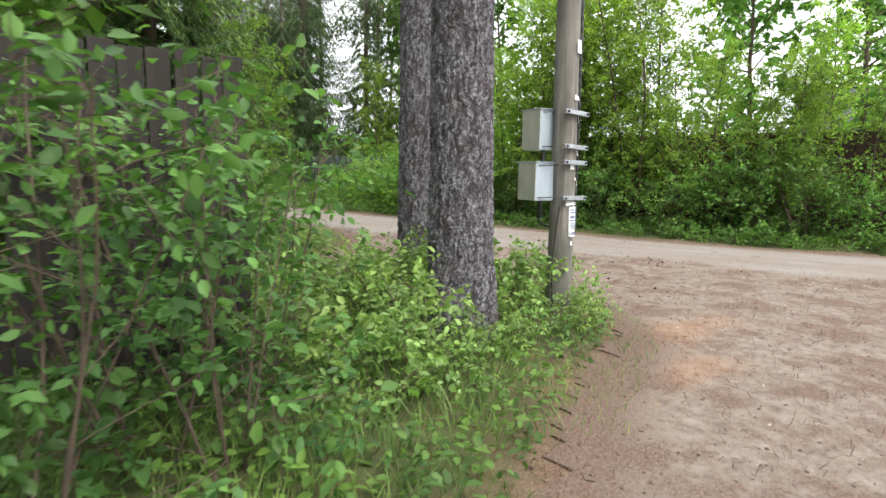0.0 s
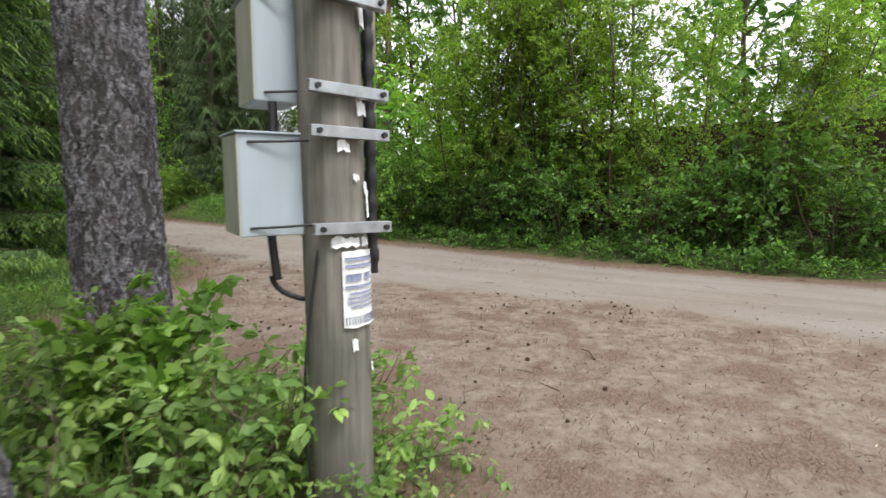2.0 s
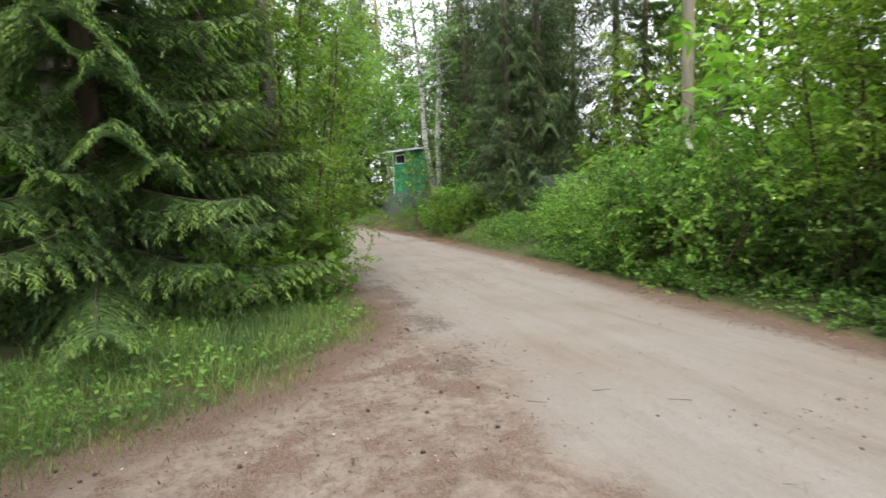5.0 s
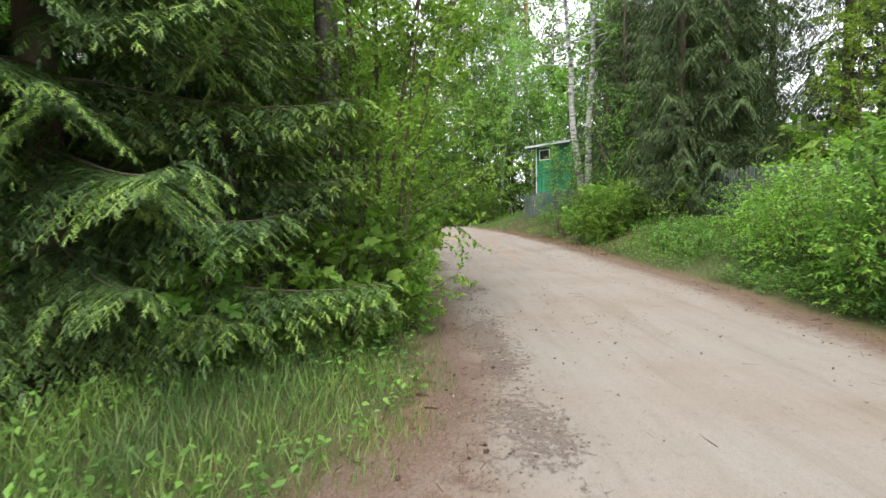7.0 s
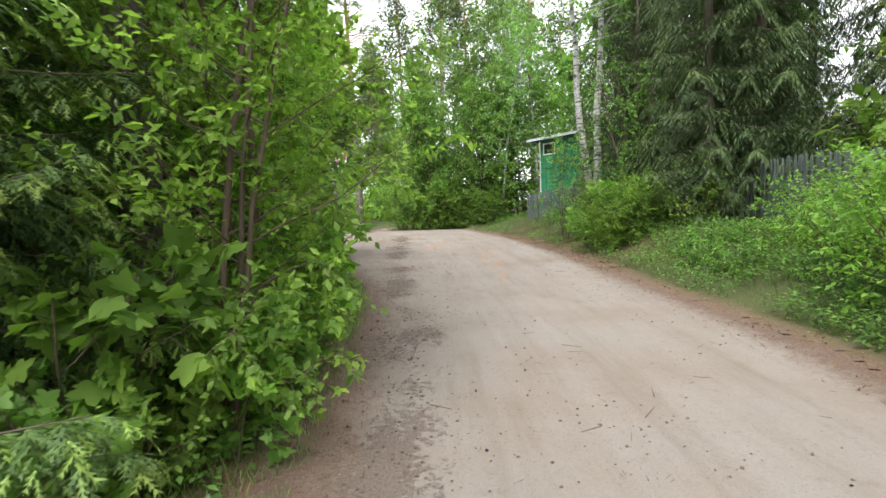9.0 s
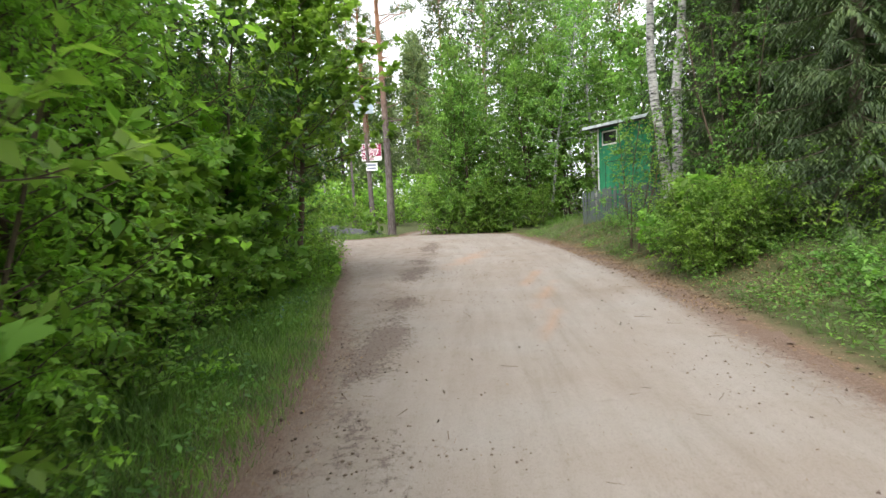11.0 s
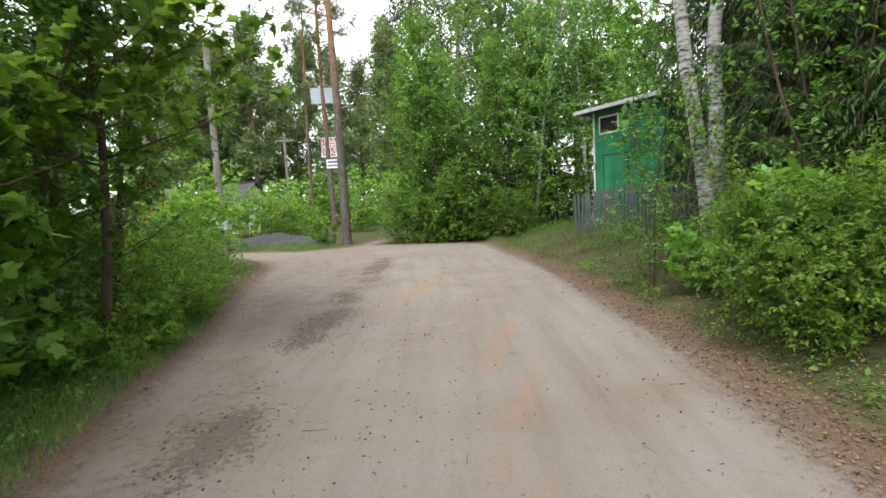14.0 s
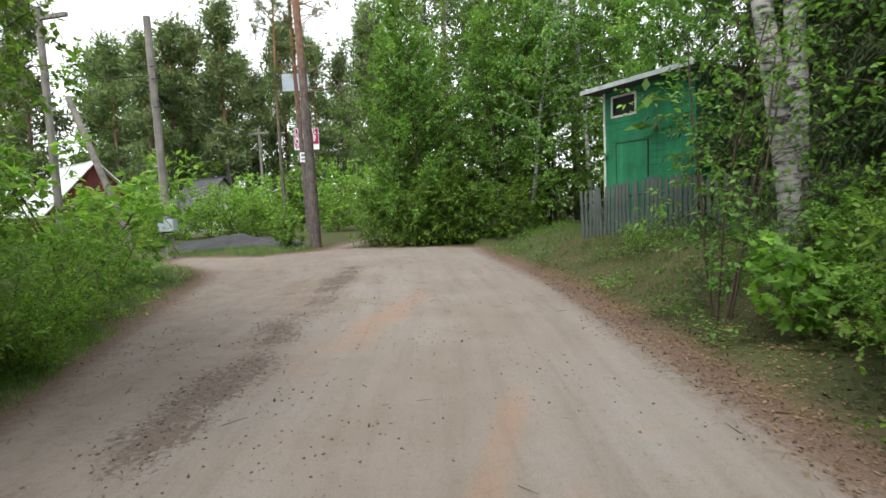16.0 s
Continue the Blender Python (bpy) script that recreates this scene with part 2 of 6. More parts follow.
def plate_bark():
    """Old pine bark: long grey ridges broken into small flakes, a rosy tone where they came off, dark furrows between."""
    m, nt, b = material("old pine bark", (0.2, 0.17, 0.16), 0.95)
    tc = nt.nodes.new("ShaderNodeTexCoord")
    at = nt.nodes.new("ShaderNodeAttribute")
    at.attribute_name = "plate"
    warp = noise_tex(nt, 7.0, 5.0)
    bent = mix(nt, 0.14, tc.outputs["Object"], warp.outputs["Color"])

    def stretched(kind, scale, stretch):
        mp = nt.nodes.new("ShaderNodeMapping")
        mp.inputs["Scale"].default_value = stretch
        nt.links.new(bent, mp.inputs[0])
        tx = nt.nodes.new(kind)
        tx.inputs["Scale"].default_value = scale
        nt.links.new(mp.outputs[0], tx.inputs["Vector"])
        return tx

    flakes = stretched("ShaderNodeTexNoise", 48.0, (1, 1, 1.1))
    flakes.inputs["Detail"].default_value, flakes.inputs["Roughness"].default_value = 6.0, 0.72
    ridge = stretched("ShaderNodeTexNoise", 30.0, (1, 1, 0.22))
    ridge.inputs["Detail"].default_value, ridge.inputs["Roughness"].default_value = 4.0, 0.6
    patch = noise_tex(nt, 3.2, 3.0)
    fine = noise_tex(nt, 150.0, 4.0, "Object", None, 0.7)
    grey = ramp(nt, flakes.outputs[0], [(0.39, (0.045, 0.04, 0.044)), (0.46, (0.12, 0.112, 0.125)), (0.52, (0.20, 0.19, 0.212)), (0.58, (0.27, 0.265, 0.29)), (0.66, (0.37, 0.37, 0.395))])
    rosy = ramp(nt, flakes.outputs[0], [(0.38, (0.05, 0.036, 0.037)), (0.52, (0.14, 0.105, 0.11)), (0.66, (0.27, 0.23, 0.235))])
    tone = mix(nt, ramp(nt, patch.outputs[0], [(0.5, (0, 0, 0)), (0.68, (0.65, 0.65, 0.65))]).outputs[0], grey.outputs[0], rosy.outputs[0])
    tone = mix(nt, 1.0, tone, ramp(nt, fine.outputs[0], [(0.3, (0.7, 0.7, 0.7)), (0.7, (1.2, 1.2, 1.2))]).outputs[0], "MULTIPLY")
    furrow = ramp(nt, ridge.outputs[0], [(0.40, (0.0, 0.0, 0.0)), (0.49, (1, 1, 1))])
    crack = ramp(nt, at.outputs["Fac"], [(0.05, (0.15, 0.15, 0.15)), (0.4, (1, 1, 1))])
    keep = mix(nt, 1.0, furrow.outputs[0], crack.outputs[0], "MULTIPLY")
    nt.links.new(mix(nt, keep, (0.055, 0.046, 0.047), tone), b.inputs["Base Color"])
    bump(nt, b, mix(nt, 0.5, furrow.outputs[0], flakes.outputs[0]), 1.0, 0.035)
    return m


OLD_BARK = plate_bark()


def weathered_wood(name, a, c, scale=14.0):
    m, nt, b = material(name, a, 0.85)
    n = noise_tex(nt, scale, 7.0, "Object", (1, 1, 0.06), 0.7)
    w = noise_tex(nt, 2.2, 3.0)
    r = ramp(nt, n.outputs[0], [(0.3, a), (0.7, c)])
    s = ramp(nt, w.outputs[0], [(0.35, (0.7, 0.7, 0.68)), (0.65, (1.1, 1.08, 1.05))])
    nt.links.new(mix(nt, 1.0, r.outputs[0], s.outputs[0], "MULTIPLY"), b.inputs["Base Color"])
    bump(nt, b, n.outputs[0], 0.5, 0.004)
    return m


POLE_WOOD = weathered_wood("weathered pole wood", (0.09, 0.082, 0.072), (0.26, 0.245, 0.222), 22.0)
POLE_PALE = weathered_wood("pale pole wood", (0.17, 0.145, 0.11), (0.36, 0.32, 0.255), 18.0)
POLE_GREY = weathered_wood("grey pole wood", (0.16, 0.15, 0.14), (0.30, 0.285, 0.27))
PICKET_GREY = weathered_wood("grey green picket", (0.065, 0.085, 0.08), (0.14, 0.17, 0.16))
FENCE_DARK = weathered_wood("dark board", (0.010, 0.008, 0.007), (0.032, 0.025, 0.021))
BROWN_PANEL = weathered_wood("brown panel", (0.045, 0.022, 0.018), (0.075, 0.04, 0.032), 3.0)
GREEN_BOARD = weathered_wood("green painted board", (0.012, 0.17, 0.075), (0.022, 0.27, 0.12), 6.0)
WHITE_PAINT = weathered_wood("white paint", (0.6, 0.62, 0.62), (0.8, 0.8, 0.78), 5.0)
RED_WALL = weathered_wood("dark red board", (0.11, 0.025, 0.025), (0.2, 0.05, 0.045), 5.0)
DARK_ROOF = weathered_wood("dark roof sheet", (0.05, 0.045, 0.06), (0.09, 0.085, 0.11), 2.0)


def plain(name, color, rough=0.6, metal=0.0, spots=0.25, scale=6.0, stretch=None):
    m, nt, b = material(name, color, rough, metal)
    n = noise_tex(nt, scale, 5.0, "Object", stretch)
    r = ramp(nt, n.outputs[0], [(0.3, tuple(c * (1 - spots) for c in color)), (0.7, tuple(min(1, c * (1 + spots * 0.5)) for c in color))])
    nt.links.new(r.outputs[0], b.inputs["Base Color"])
    bump(nt, b, n.outputs[0], 0.15, 0.003)
    return m


METAL_GREY = plain("grey enamelled steel", (0.37, 0.43, 0.48), 0.45, 0.0, 0.18, 5.0, (1, 1, 0.3))
METAL_BEIGE = plain("yellowed enamelled steel", (0.46, 0.45, 0.38), 0.55, 0.0, 0.3, 7.0, (1, 1, 0.25))
ZINC = plain("galvanised steel", (0.40, 0.42, 0.45), 0.42, 0.7, 0.25, 18.0)
RUBBER = plain("black conduit", (0.015, 0.015, 0.017), 0.5)
PAPER = plain("white paper", (0.84, 0.85, 0.86), 0.8, 0.0, 0.08, 30.0)
INK = plain("grey blue ink", (0.2, 0.22, 0.32), 0.8)
MAGENTA = plain("crimson paint", (0.35, 0.02, 0.09), 0.6)
GRAVEL_DARK = plain("dark crushed stone", (0.055, 0.056, 0.062), 0.9, 0.0, 0.6, 40.0)
ROOF_WHITE = plain("pale roof sheet", (0.7, 0.72, 0.74), 0.4, 0.3, 0.1)
CONE_MAT = plain("pine cone scale", (0.085, 0.058, 0.042), 0.9, 0.0, 0.5, 60.0)
LITTER_MAT = leaf_material("fallen leaf", (0.10, 0.065, 0.04), (0.24, 0.17, 0.11), 0.1, 0.8)
NEEDLE_BROWN = leaf_material("dead pine needle", (0.085, 0.05, 0.035), (0.19, 0.122, 0.085), 0.05, 0.8)
CHIP_MAT = leaf_material("pale wood chip", (0.24, 0.19, 0.15), (0.46, 0.41, 0.35), 0.05, 0.8)
BLUE_FLOWER = plain("small blue petal", (0.2, 0.32, 0.65), 0.6)
# Near-black: the darkness of unlit rooms and gaps is put into the colour.
DARK_INSIDE = plain("dark interior", (0.02, 0.02, 0.02), 0.9)

# ---- the lie of the land ----
RIGHT = [(14.5, -7), (12.6, -2), (11.5, 0.8), (10.6, 3), (9.9, 4.5), (9.1, 6.8), (8.6, 9.8), (8.2, 11.5), (7.8, 13.8), (7.3, 17), (6.5, 20.5),
         (6.0, 23), (5.5, 25.5), (4.8, 28), (3.5, 32.5), (1.8, 36.8), (1.0, 39.6), (-1, 40.2), (-4, 40.2)]
LEFT = [(-4.8, 52), (-5.4, 52), (-5.2, 42), (-4.9, 39.2), (-6.3, 37.6), (-9.5, 38), (-8.5, 36), (-5.8, 34.2), (-4.5, 32.6), (-2.2, 28), (-0.9, 25.7), (0.2, 23.2), (1.2, 21.2),
        (1.6, 20.5), (2.4, 18.5), (3.2, 15.7), (3.5, 14.5), (3.8, 13), (4.15, 12), (4.0, 11), (3.4, 9.5), (2.8, 8.9), (2.0, 8.1), (1.9, 6.9), (2.7, 5.7), (3.4, 4.6),
        (3.0, 3.4), (2.4, 2.6), (1.1, 2.1), (0.1, 1.5), (-1.5, 0.9), (-7, -0.5), (-10, -7)]
ROAD = np.array(RIGHT + [(-4.1, 52)] + LEFT, dtype=float)


def road_distance(x, y):
    """Distance to the road's edge, below zero on the road."""
    p = np.stack([np.asarray(x, dtype=float).ravel(), np.asarray(y, dtype=float).ravel()], 1)
    a, b = ROAD, np.roll(ROAD, -1, axis=0)
    best, inside = np.full(len(p), 1e9), np.zeros(len(p), dtype=bool)
    for (ax, ay), (bx, by) in zip(a, b):
        ex, ey = bx - ax, by - ay
        t = np.clip(((p[:, 0] - ax) * ex + (p[:, 1] - ay) * ey) / (ex * ex + ey * ey), 0, 1)
        best = np.minimum(best, np.hypot(p[:, 0] - ax - t * ex, p[:, 1] - ay - t * ey))
        if ay != by:
            inside ^= ((ay > p[:, 1]) != (by > p[:, 1])) & (p[:, 0] < ex * (p[:, 1] - ay) / ey + ax)
    return np.where(inside, -best, best).reshape(np.shape(x))


R_ARR = np.array(RIGHT)


def right_edge_x(y):
    return np.interp(y, R_ARR[:17, 1], R_ARR[:17, 0])


def wave(x, y, s, k=0.0):
    return np.sin(x * s + 1.3 * np.sin(y * s * 0.7 + k)) * np.cos(y * s * 0.9 + 0.8 * np.sin(x * s * 0.6 + 2 * k))


def land(x, y):
    """Height of the ground."""
    x, y = np.asarray(x, dtype=float), np.asarray(y, dtype=float)
    d = road_distance(x, y)
    out = np.clip((d - 0.15) / 2.5, 0, 1)
    out = out * out * (3 - 2 * out)
    right = (x > right_edge_x(y) - 0.5)
    bank = np.where(right, np.interp(y, [5, 12, 20, 34, 44], [0.2, 0.3, 0.58, 0.76, 0.45]), 0.1)
    rough = 0.02 * wave(x, y, 1.7) + 0.012 * wave(x, y, 5.1, 1.0)
    return bank * out + rough * np.clip(0.35 + d, 0.3, 1) + 0.006 * wave(x, y, 9.0, 2.0)


def land_at(x, y):
    return float(land(np.array([x]), np.array([y]))[0])


# ---- ground and road ----
def attribute(nt, key):
    at = nt.nodes.new("ShaderNodeAttribute")
    at.attribute_name = key
    return at.outputs["Fac"]


def add(nt, a, b, k=1.0):
    """a * k + b"""
    nd = nt.nodes.new("ShaderNodeMath")
    nd.operation = "MULTIPLY_ADD"
    nt.links.new(a, nd.inputs[0])
    nd.inputs[1].default_value = k
    if isinstance(b, (int, float)):
        nd.inputs[2].default_value = b
    else:
        nt.links.new(b, nd.inputs[2])
    return nd.outputs[0]


def grey(v):
    return (v, v, v)


def verge_soil():
    m, nt, b = material("verge soil", (0.1, 0.08, 0.05), 0.95)
    mid = noise_tex(nt, 7.0, 8.0, "Object", None, 0.72)
    fine = noise_tex(nt, 70.0, 5.0, "Object", None, 0.7)
    litter = ramp(nt, fine.outputs[0], [(0.35, (0.085, 0.052, 0.036)), (0.65, (0.21, 0.14, 0.10))])
    turf = ramp(nt, fine.outputs[0], [(0.3, (0.035, 0.045, 0.018)), (0.7, (0.10, 0.11, 0.045))])
    k = ramp(nt, add(nt, mid.outputs[0], attribute(nt, "edge"), 0.9), [(0.53, grey(0)), (0.97, grey(1))])
    nt.links.new(mix(nt, k.outputs[0], litter.outputs[0], turf.outputs[0]), b.inputs["Base Color"])
    bump(nt, b, mix(nt, 0.5, mid.outputs[0], fine.outputs[0]), 0.6, 0.012)
    b.inputs["Specular IOR Level"].default_value = 0.15
    return m


def packed_sand():
    """Packed sand: wheel streaks along the lane, trodden brown earth on the drive, flaky mud, rusty and littered patches."""
    m, nt, b = material("packed sand", (0.3, 0.24, 0.18), 0.95)
    big = noise_tex(nt, 0.55, 5.0, "Object", None, 0.6)
    blot = noise_tex(nt, 2.1, 7.0, "Object", None, 0.66)
    mid = noise_tex(nt, 9.0, 8.0, "Object", None, 0.75)
    fine = noise_tex(nt, 65.0, 6.0, "Object", None, 0.75)
    grit = noise_tex(nt, 190.0, 3.0, "Object", None, 0.8)
    # streaks follow the wheels
    along_lane = nt.nodes.new("ShaderNodeCombineXYZ")
    nt.links.new(add(nt, attribute(nt, "lateral"), 0.0, 1.0), along_lane.inputs[0])
    nt.links.new(add(nt, attribute(nt, "run"), 0.0, 0.07), along_lane.inputs[1])
    streak = nt.nodes.new("ShaderNodeTexNoise")
    streak.inputs["Scale"].default_value, streak.inputs["Detail"].default_value, streak.inputs["Roughness"].default_value = 3.2, 6.0, 0.68
    nt.links.new(along_lane.outputs[0], streak.inputs["Vector"])
    sand = ramp(nt, big.outputs[0], [(0.3, (0.192, 0.160, 0.135)), (0.5, (0.214, 0.188, 0.166)), (0.66, (0.222, 0.202, 0.184)), (0.78, (0.222, 0.178, 0.138))])
    tracks = ramp(nt, streak.outputs[0], [(0.3, (0.82, 0.79, 0.76)), (0.47, (1.0, 0.99, 0.98)), (0.62, (1.08, 1.08, 1.09))])
    lane = mix(nt, 0.85, sand.outputs[0], tracks.outputs[0], "MULTIPLY")
    stain = ramp(nt, mid.outputs[0], [(0.3, (0.76, 0.72, 0.68)), (0.44, grey(1.0))])
    lane = mix(nt, 0.7, lane, stain.outputs[0], "MULTIPLY")
    earth = ramp(nt, mid.outputs[0], [(0.3, (0.095, 0.07, 0.055)), (0.42, (0.155, 0.12, 0.097)), (0.54, (0.205, 0.168, 0.14)), (0.7, (0.26, 0.225, 0.195))])
    needle = ramp(nt, fine.outputs[0], [(0.32, (0.07, 0.045, 0.034)), (0.5, (0.13, 0.088, 0.067)), (0.68, (0.205, 0.158, 0.128))])
    litter_patch = ramp(nt, add(nt, mid.outputs[0], blot.outputs[0], 0.35), [(0.66, grey(0)), (0.75, grey(1))])
    trodden = mix(nt, mix(nt, 1.0, litter_patch.outputs[0], grey(0.9), "MULTIPLY"), earth.outputs[0], needle.outputs[0])
    worn = ramp(nt, add(nt, mid.outputs[0], add(nt, attribute(nt, "shoulder"), -0.35), 0.7), [(0.2, grey(0)), (0.62, grey(1))])
    base = mix(nt, worn.outputs[0], lane, trodden)
    base = mix(nt, attribute(nt, "rust"), base, (0.29, 0.165, 0.098))
    speck = noise_tex(nt, 15.0, 7.0, "Object", None, 0.8)
    broken = add(nt, speck.outputs[0], add(nt, streak.outputs[0], add(nt, attribute(nt, "mud"), -0.95, 0.36), 0.7), 1.2)
    mud_mask = ramp(nt, broken, [(0.21, grey(0)), (0.29, grey(0.85))])
    mud = ramp(nt, fine.outputs[0], [(0.35, (0.075, 0.056, 0.046)), (0.6, (0.145, 0.115, 0.098))])
    base = mix(nt, mud_mask.outputs[0], base, mud.outputs[0])
    base = mix(nt, 1.0, base, ramp(nt, fine.outputs[0], [(0.3, (0.7, 0.68, 0.66)), (0.46, grey(1.0)), (0.72, grey(1.1))]).outputs[0], "MULTIPLY")
    base = mix(nt, 0.8, base, ramp(nt, grit.outputs[0], [(0.28, (0.62, 0.6, 0.58)), (0.45, grey(1.0)), (0.72, grey(1.18))]).outputs[0], "MULTIPLY")
    rim = ramp(nt, add(nt, mid.outputs[0], attribute(nt, "edge"), 0.9), [(0.0, grey(0)), (0.34, grey(1))])
    nt.links.new(mix(nt, rim.outputs[0], base, needle.outputs[0]), b.inputs["Base Color"])
    relief = mix(nt, 0.35, mix(nt, 0.5, mid.outputs[0], fine.outputs[0]), mix(nt, 0.5, streak.outputs[0], mud_mask.outputs[0]))
    bump(nt, b, relief, 0.8, 0.016)
    b.inputs["Specular IOR Level"].default_value = 0.15
    return m


def sheet(name, xs, ys, keep, lift, mat_):
    gx, gy = np.meshgrid(xs, ys, indexing="ij")
    d = road_distance(gx, gy)
    z = land(gx, gy) + lift
    v = np.stack([gx, gy, z], -1).reshape(-1, 3)
    i, j = np.meshgrid(np.arange(len(xs) - 1), np.arange(len(ys) - 1), indexing="ij")
    p = (i * len(ys) + j).ravel()
    f = np.stack([p, p + len(ys), p + len(ys) + 1, p + 1], 1)
    if keep is not None:
        f = f[keep(d.ravel()[f].min(axis=1), v[f].mean(axis=1))]
        used = np.unique(f)
        remap = np.zeros(len(v), dtype=int)
        remap[used] = np.arange(len(used))
        v, f, d = v[used], remap[f], d.ravel()[used]
    x, y = v[:, 0], v[:, 1]
    return new(name, np_mesh(name, v, f, mat_, True, [("edge", d.ravel()), ("shoulder", shoulder(x, y)), ("rust", rusty(x, y)), ("mud", muddy(x, y)), ("lateral", lane_place(x, y)[0]), ("run", lane_place(x, y)[1])]))


def line_dist(x, y, pts):
    best = np.full(np.shape(x), 1e9)
    for (ax, ay), (bx, by) in zip(pts, pts[1:]):
        ex, ey = bx - ax, by - ay
        t = np.clip(((x - ax) * ex + (y - ay) * ey) / (ex * ex + ey * ey), 0, 1)
        best = np.minimum(best, np.hypot(x - ax - t * ex, y - ay - t * ey))
    return best


MUD = [(5.1, 9.9), (4.6, 11.6), (4.3, 12.9), (4.0, 14.5), (3.45, 17.4), (2.7, 19.2), (2.0, 22), (1.3, 24.1), (0.4, 27.5), (-0.8, 32), (-1.5, 34.5)]
SMOOTH = [(-1.6, 39), (0.4, 35), (2.4, 29), (3.9, 23), (5.3, 17), (6.2, 13), (6.9, 10), (7.9, 6), (9.2, 2.5), (11.5, -4)]


def shoulder(x, y):
    """One on the littered shoulder and the drive, none on the travelled lane."""
    lane = line_dist(x, y, SMOOTH) + 0.25 * wave(x, y, 1.3, 1.0) + 0.12 * wave(x, y, 4.0, 2.0)
    side = np.clip((lane - 1.35) / 0.9, 0, 1) * np.interp(y, [9, 14, 20], [1.0, 0.75, 0.35])
    return np.clip(side, 0, 1)


def muddy(x, y):
    """Broken patches of dried mud along the wheel track."""
    near = np.clip(1.15 - line_dist(x, y, MUD) / 0.6, 0, 1)
    return near * np.clip(0.72 + 0.4 * wave(x, y, 1.6, 4.0) + 0.3 * wave(x, y, 4.3, 2.0), 0, 1)


def lane_place(x, y):
    """Signed distance from the lane's middle line, and the way along it."""
    best, lat, run, gone = np.full(np.shape(x), 1e9), np.zeros(np.shape(x)), np.zeros(np.shape(x)), 0.0
    for (ax, ay), (bx, by) in zip(SMOOTH, SMOOTH[1:]):
        ex, ey = bx - ax, by - ay
        ln = math.hypot(ex, ey)
        t = np.clip(((x - ax) * ex + (y - ay) * ey) / ln ** 2, 0, 1)
        d = np.hypot(x - ax - t * ex, y - ay - t * ey)
        hit = d < best
        sign = np.where(ex * (y - ay) - ey * (x - ax) > 0, 1.0, -1.0)
        best, lat, run = np.where(hit, d, best), np.where(hit, d * sign, lat), np.where(hit, gone + t * ln, run)
        gone += ln
    return lat, run


def rusty(x, y):
    """Reddish worn patches."""
    spots = 0
    for cx, cy, rx, ry in ((3.0, 2.5, 0.75, 0.3), (2.1, 1.9, 0.5, 0.2), (3.45, 25.3, 0.11, 1.3), (3.9, 23.6, 0.12, 1.2), (4.2, 21.4, 0.1, 0.9), (1.3, 28.8, 0.3, 2.0)):
        spots = np.maximum(spots, np.clip(1.3 - np.hypot((x - cx) / rx, (y - cy) / ry) + 0.35 * wave(x, y, 5.0, cx), 0, 1))
    return spots * 0.4


def axis(lo, hi, fine_lo, fine_hi, step):
    a = np.arange(fine_lo, fine_hi + step / 2, step)
    left = fine_lo - np.geomspace(step, fine_lo - lo, 24)[::-1]
    right = fine_hi + np.geomspace(step, hi - fine_hi, 24)
    return np.concatenate([left, a, right])


ground = sheet("ground", axis(-1500, 1500, -14, 20, 0.2), axis(-1500, 1500, -6, 54, 0.2), None, 0.0, verge_soil())
tagged(ground, "dark forest soil with needle litter and turf", "ground", kind="structure")
road = sheet("road", np.arange(-10, 15, 0.1), np.arange(-7, 52, 0.1),
             lambda d, c: d < 0.05 + 0.10 * wave(c[:, 0], c[:, 1], 6.0) + 0.05 * wave(c[:, 0], c[:, 1], 17.0), 0.012, packed_sand())
tagged(road, "pale packed sand road with needle litter along its edges", "road", kind="structure")


# ---- plants ----
def path_from(rng, start, direction, length, steps, wiggle, lift=0.0):
    p, d = [np.array(start, dtype=float)], np.array(direction, dtype=float)
    d /= np.linalg.norm(d)
    for _ in range(steps):
        d = d + rng.normal(0, wiggle, 3) + np.array([0, 0, lift])
        d /= np.linalg.norm(d)
        p.append(p[-1] + d * length / steps)
    return np.array(p)


def foliage(rng, twigs, per, shape, size, droop=0.3, flat=0.7):
    """Leaves along twigs (start, end arrays)."""
    a, b = twigs
    k = len(a)
    t = rng.random((k, per)) ** 0.8
    p = a[:, None] + (b - a)[:, None] * t[..., None]
    p = p.reshape(-1, 3)
    ax = np.repeat(unit(b - a), per, axis=0)
    out = rng.normal(0, 1, p.shape)
    out[:, 2] *= 0.5
    d = unit(ax * 0.7 + unit(out) * 1.0 + np.array([0, 0, -droop]))
    n = unit(np.array([0, 0, flat]) + rng.normal(0, 0.35, p.shape))
    s = size * (0.6 + 0.7 * rng.random(len(p)))
    return scatter_shape(shape, p + d * 0.01, d, n, s)


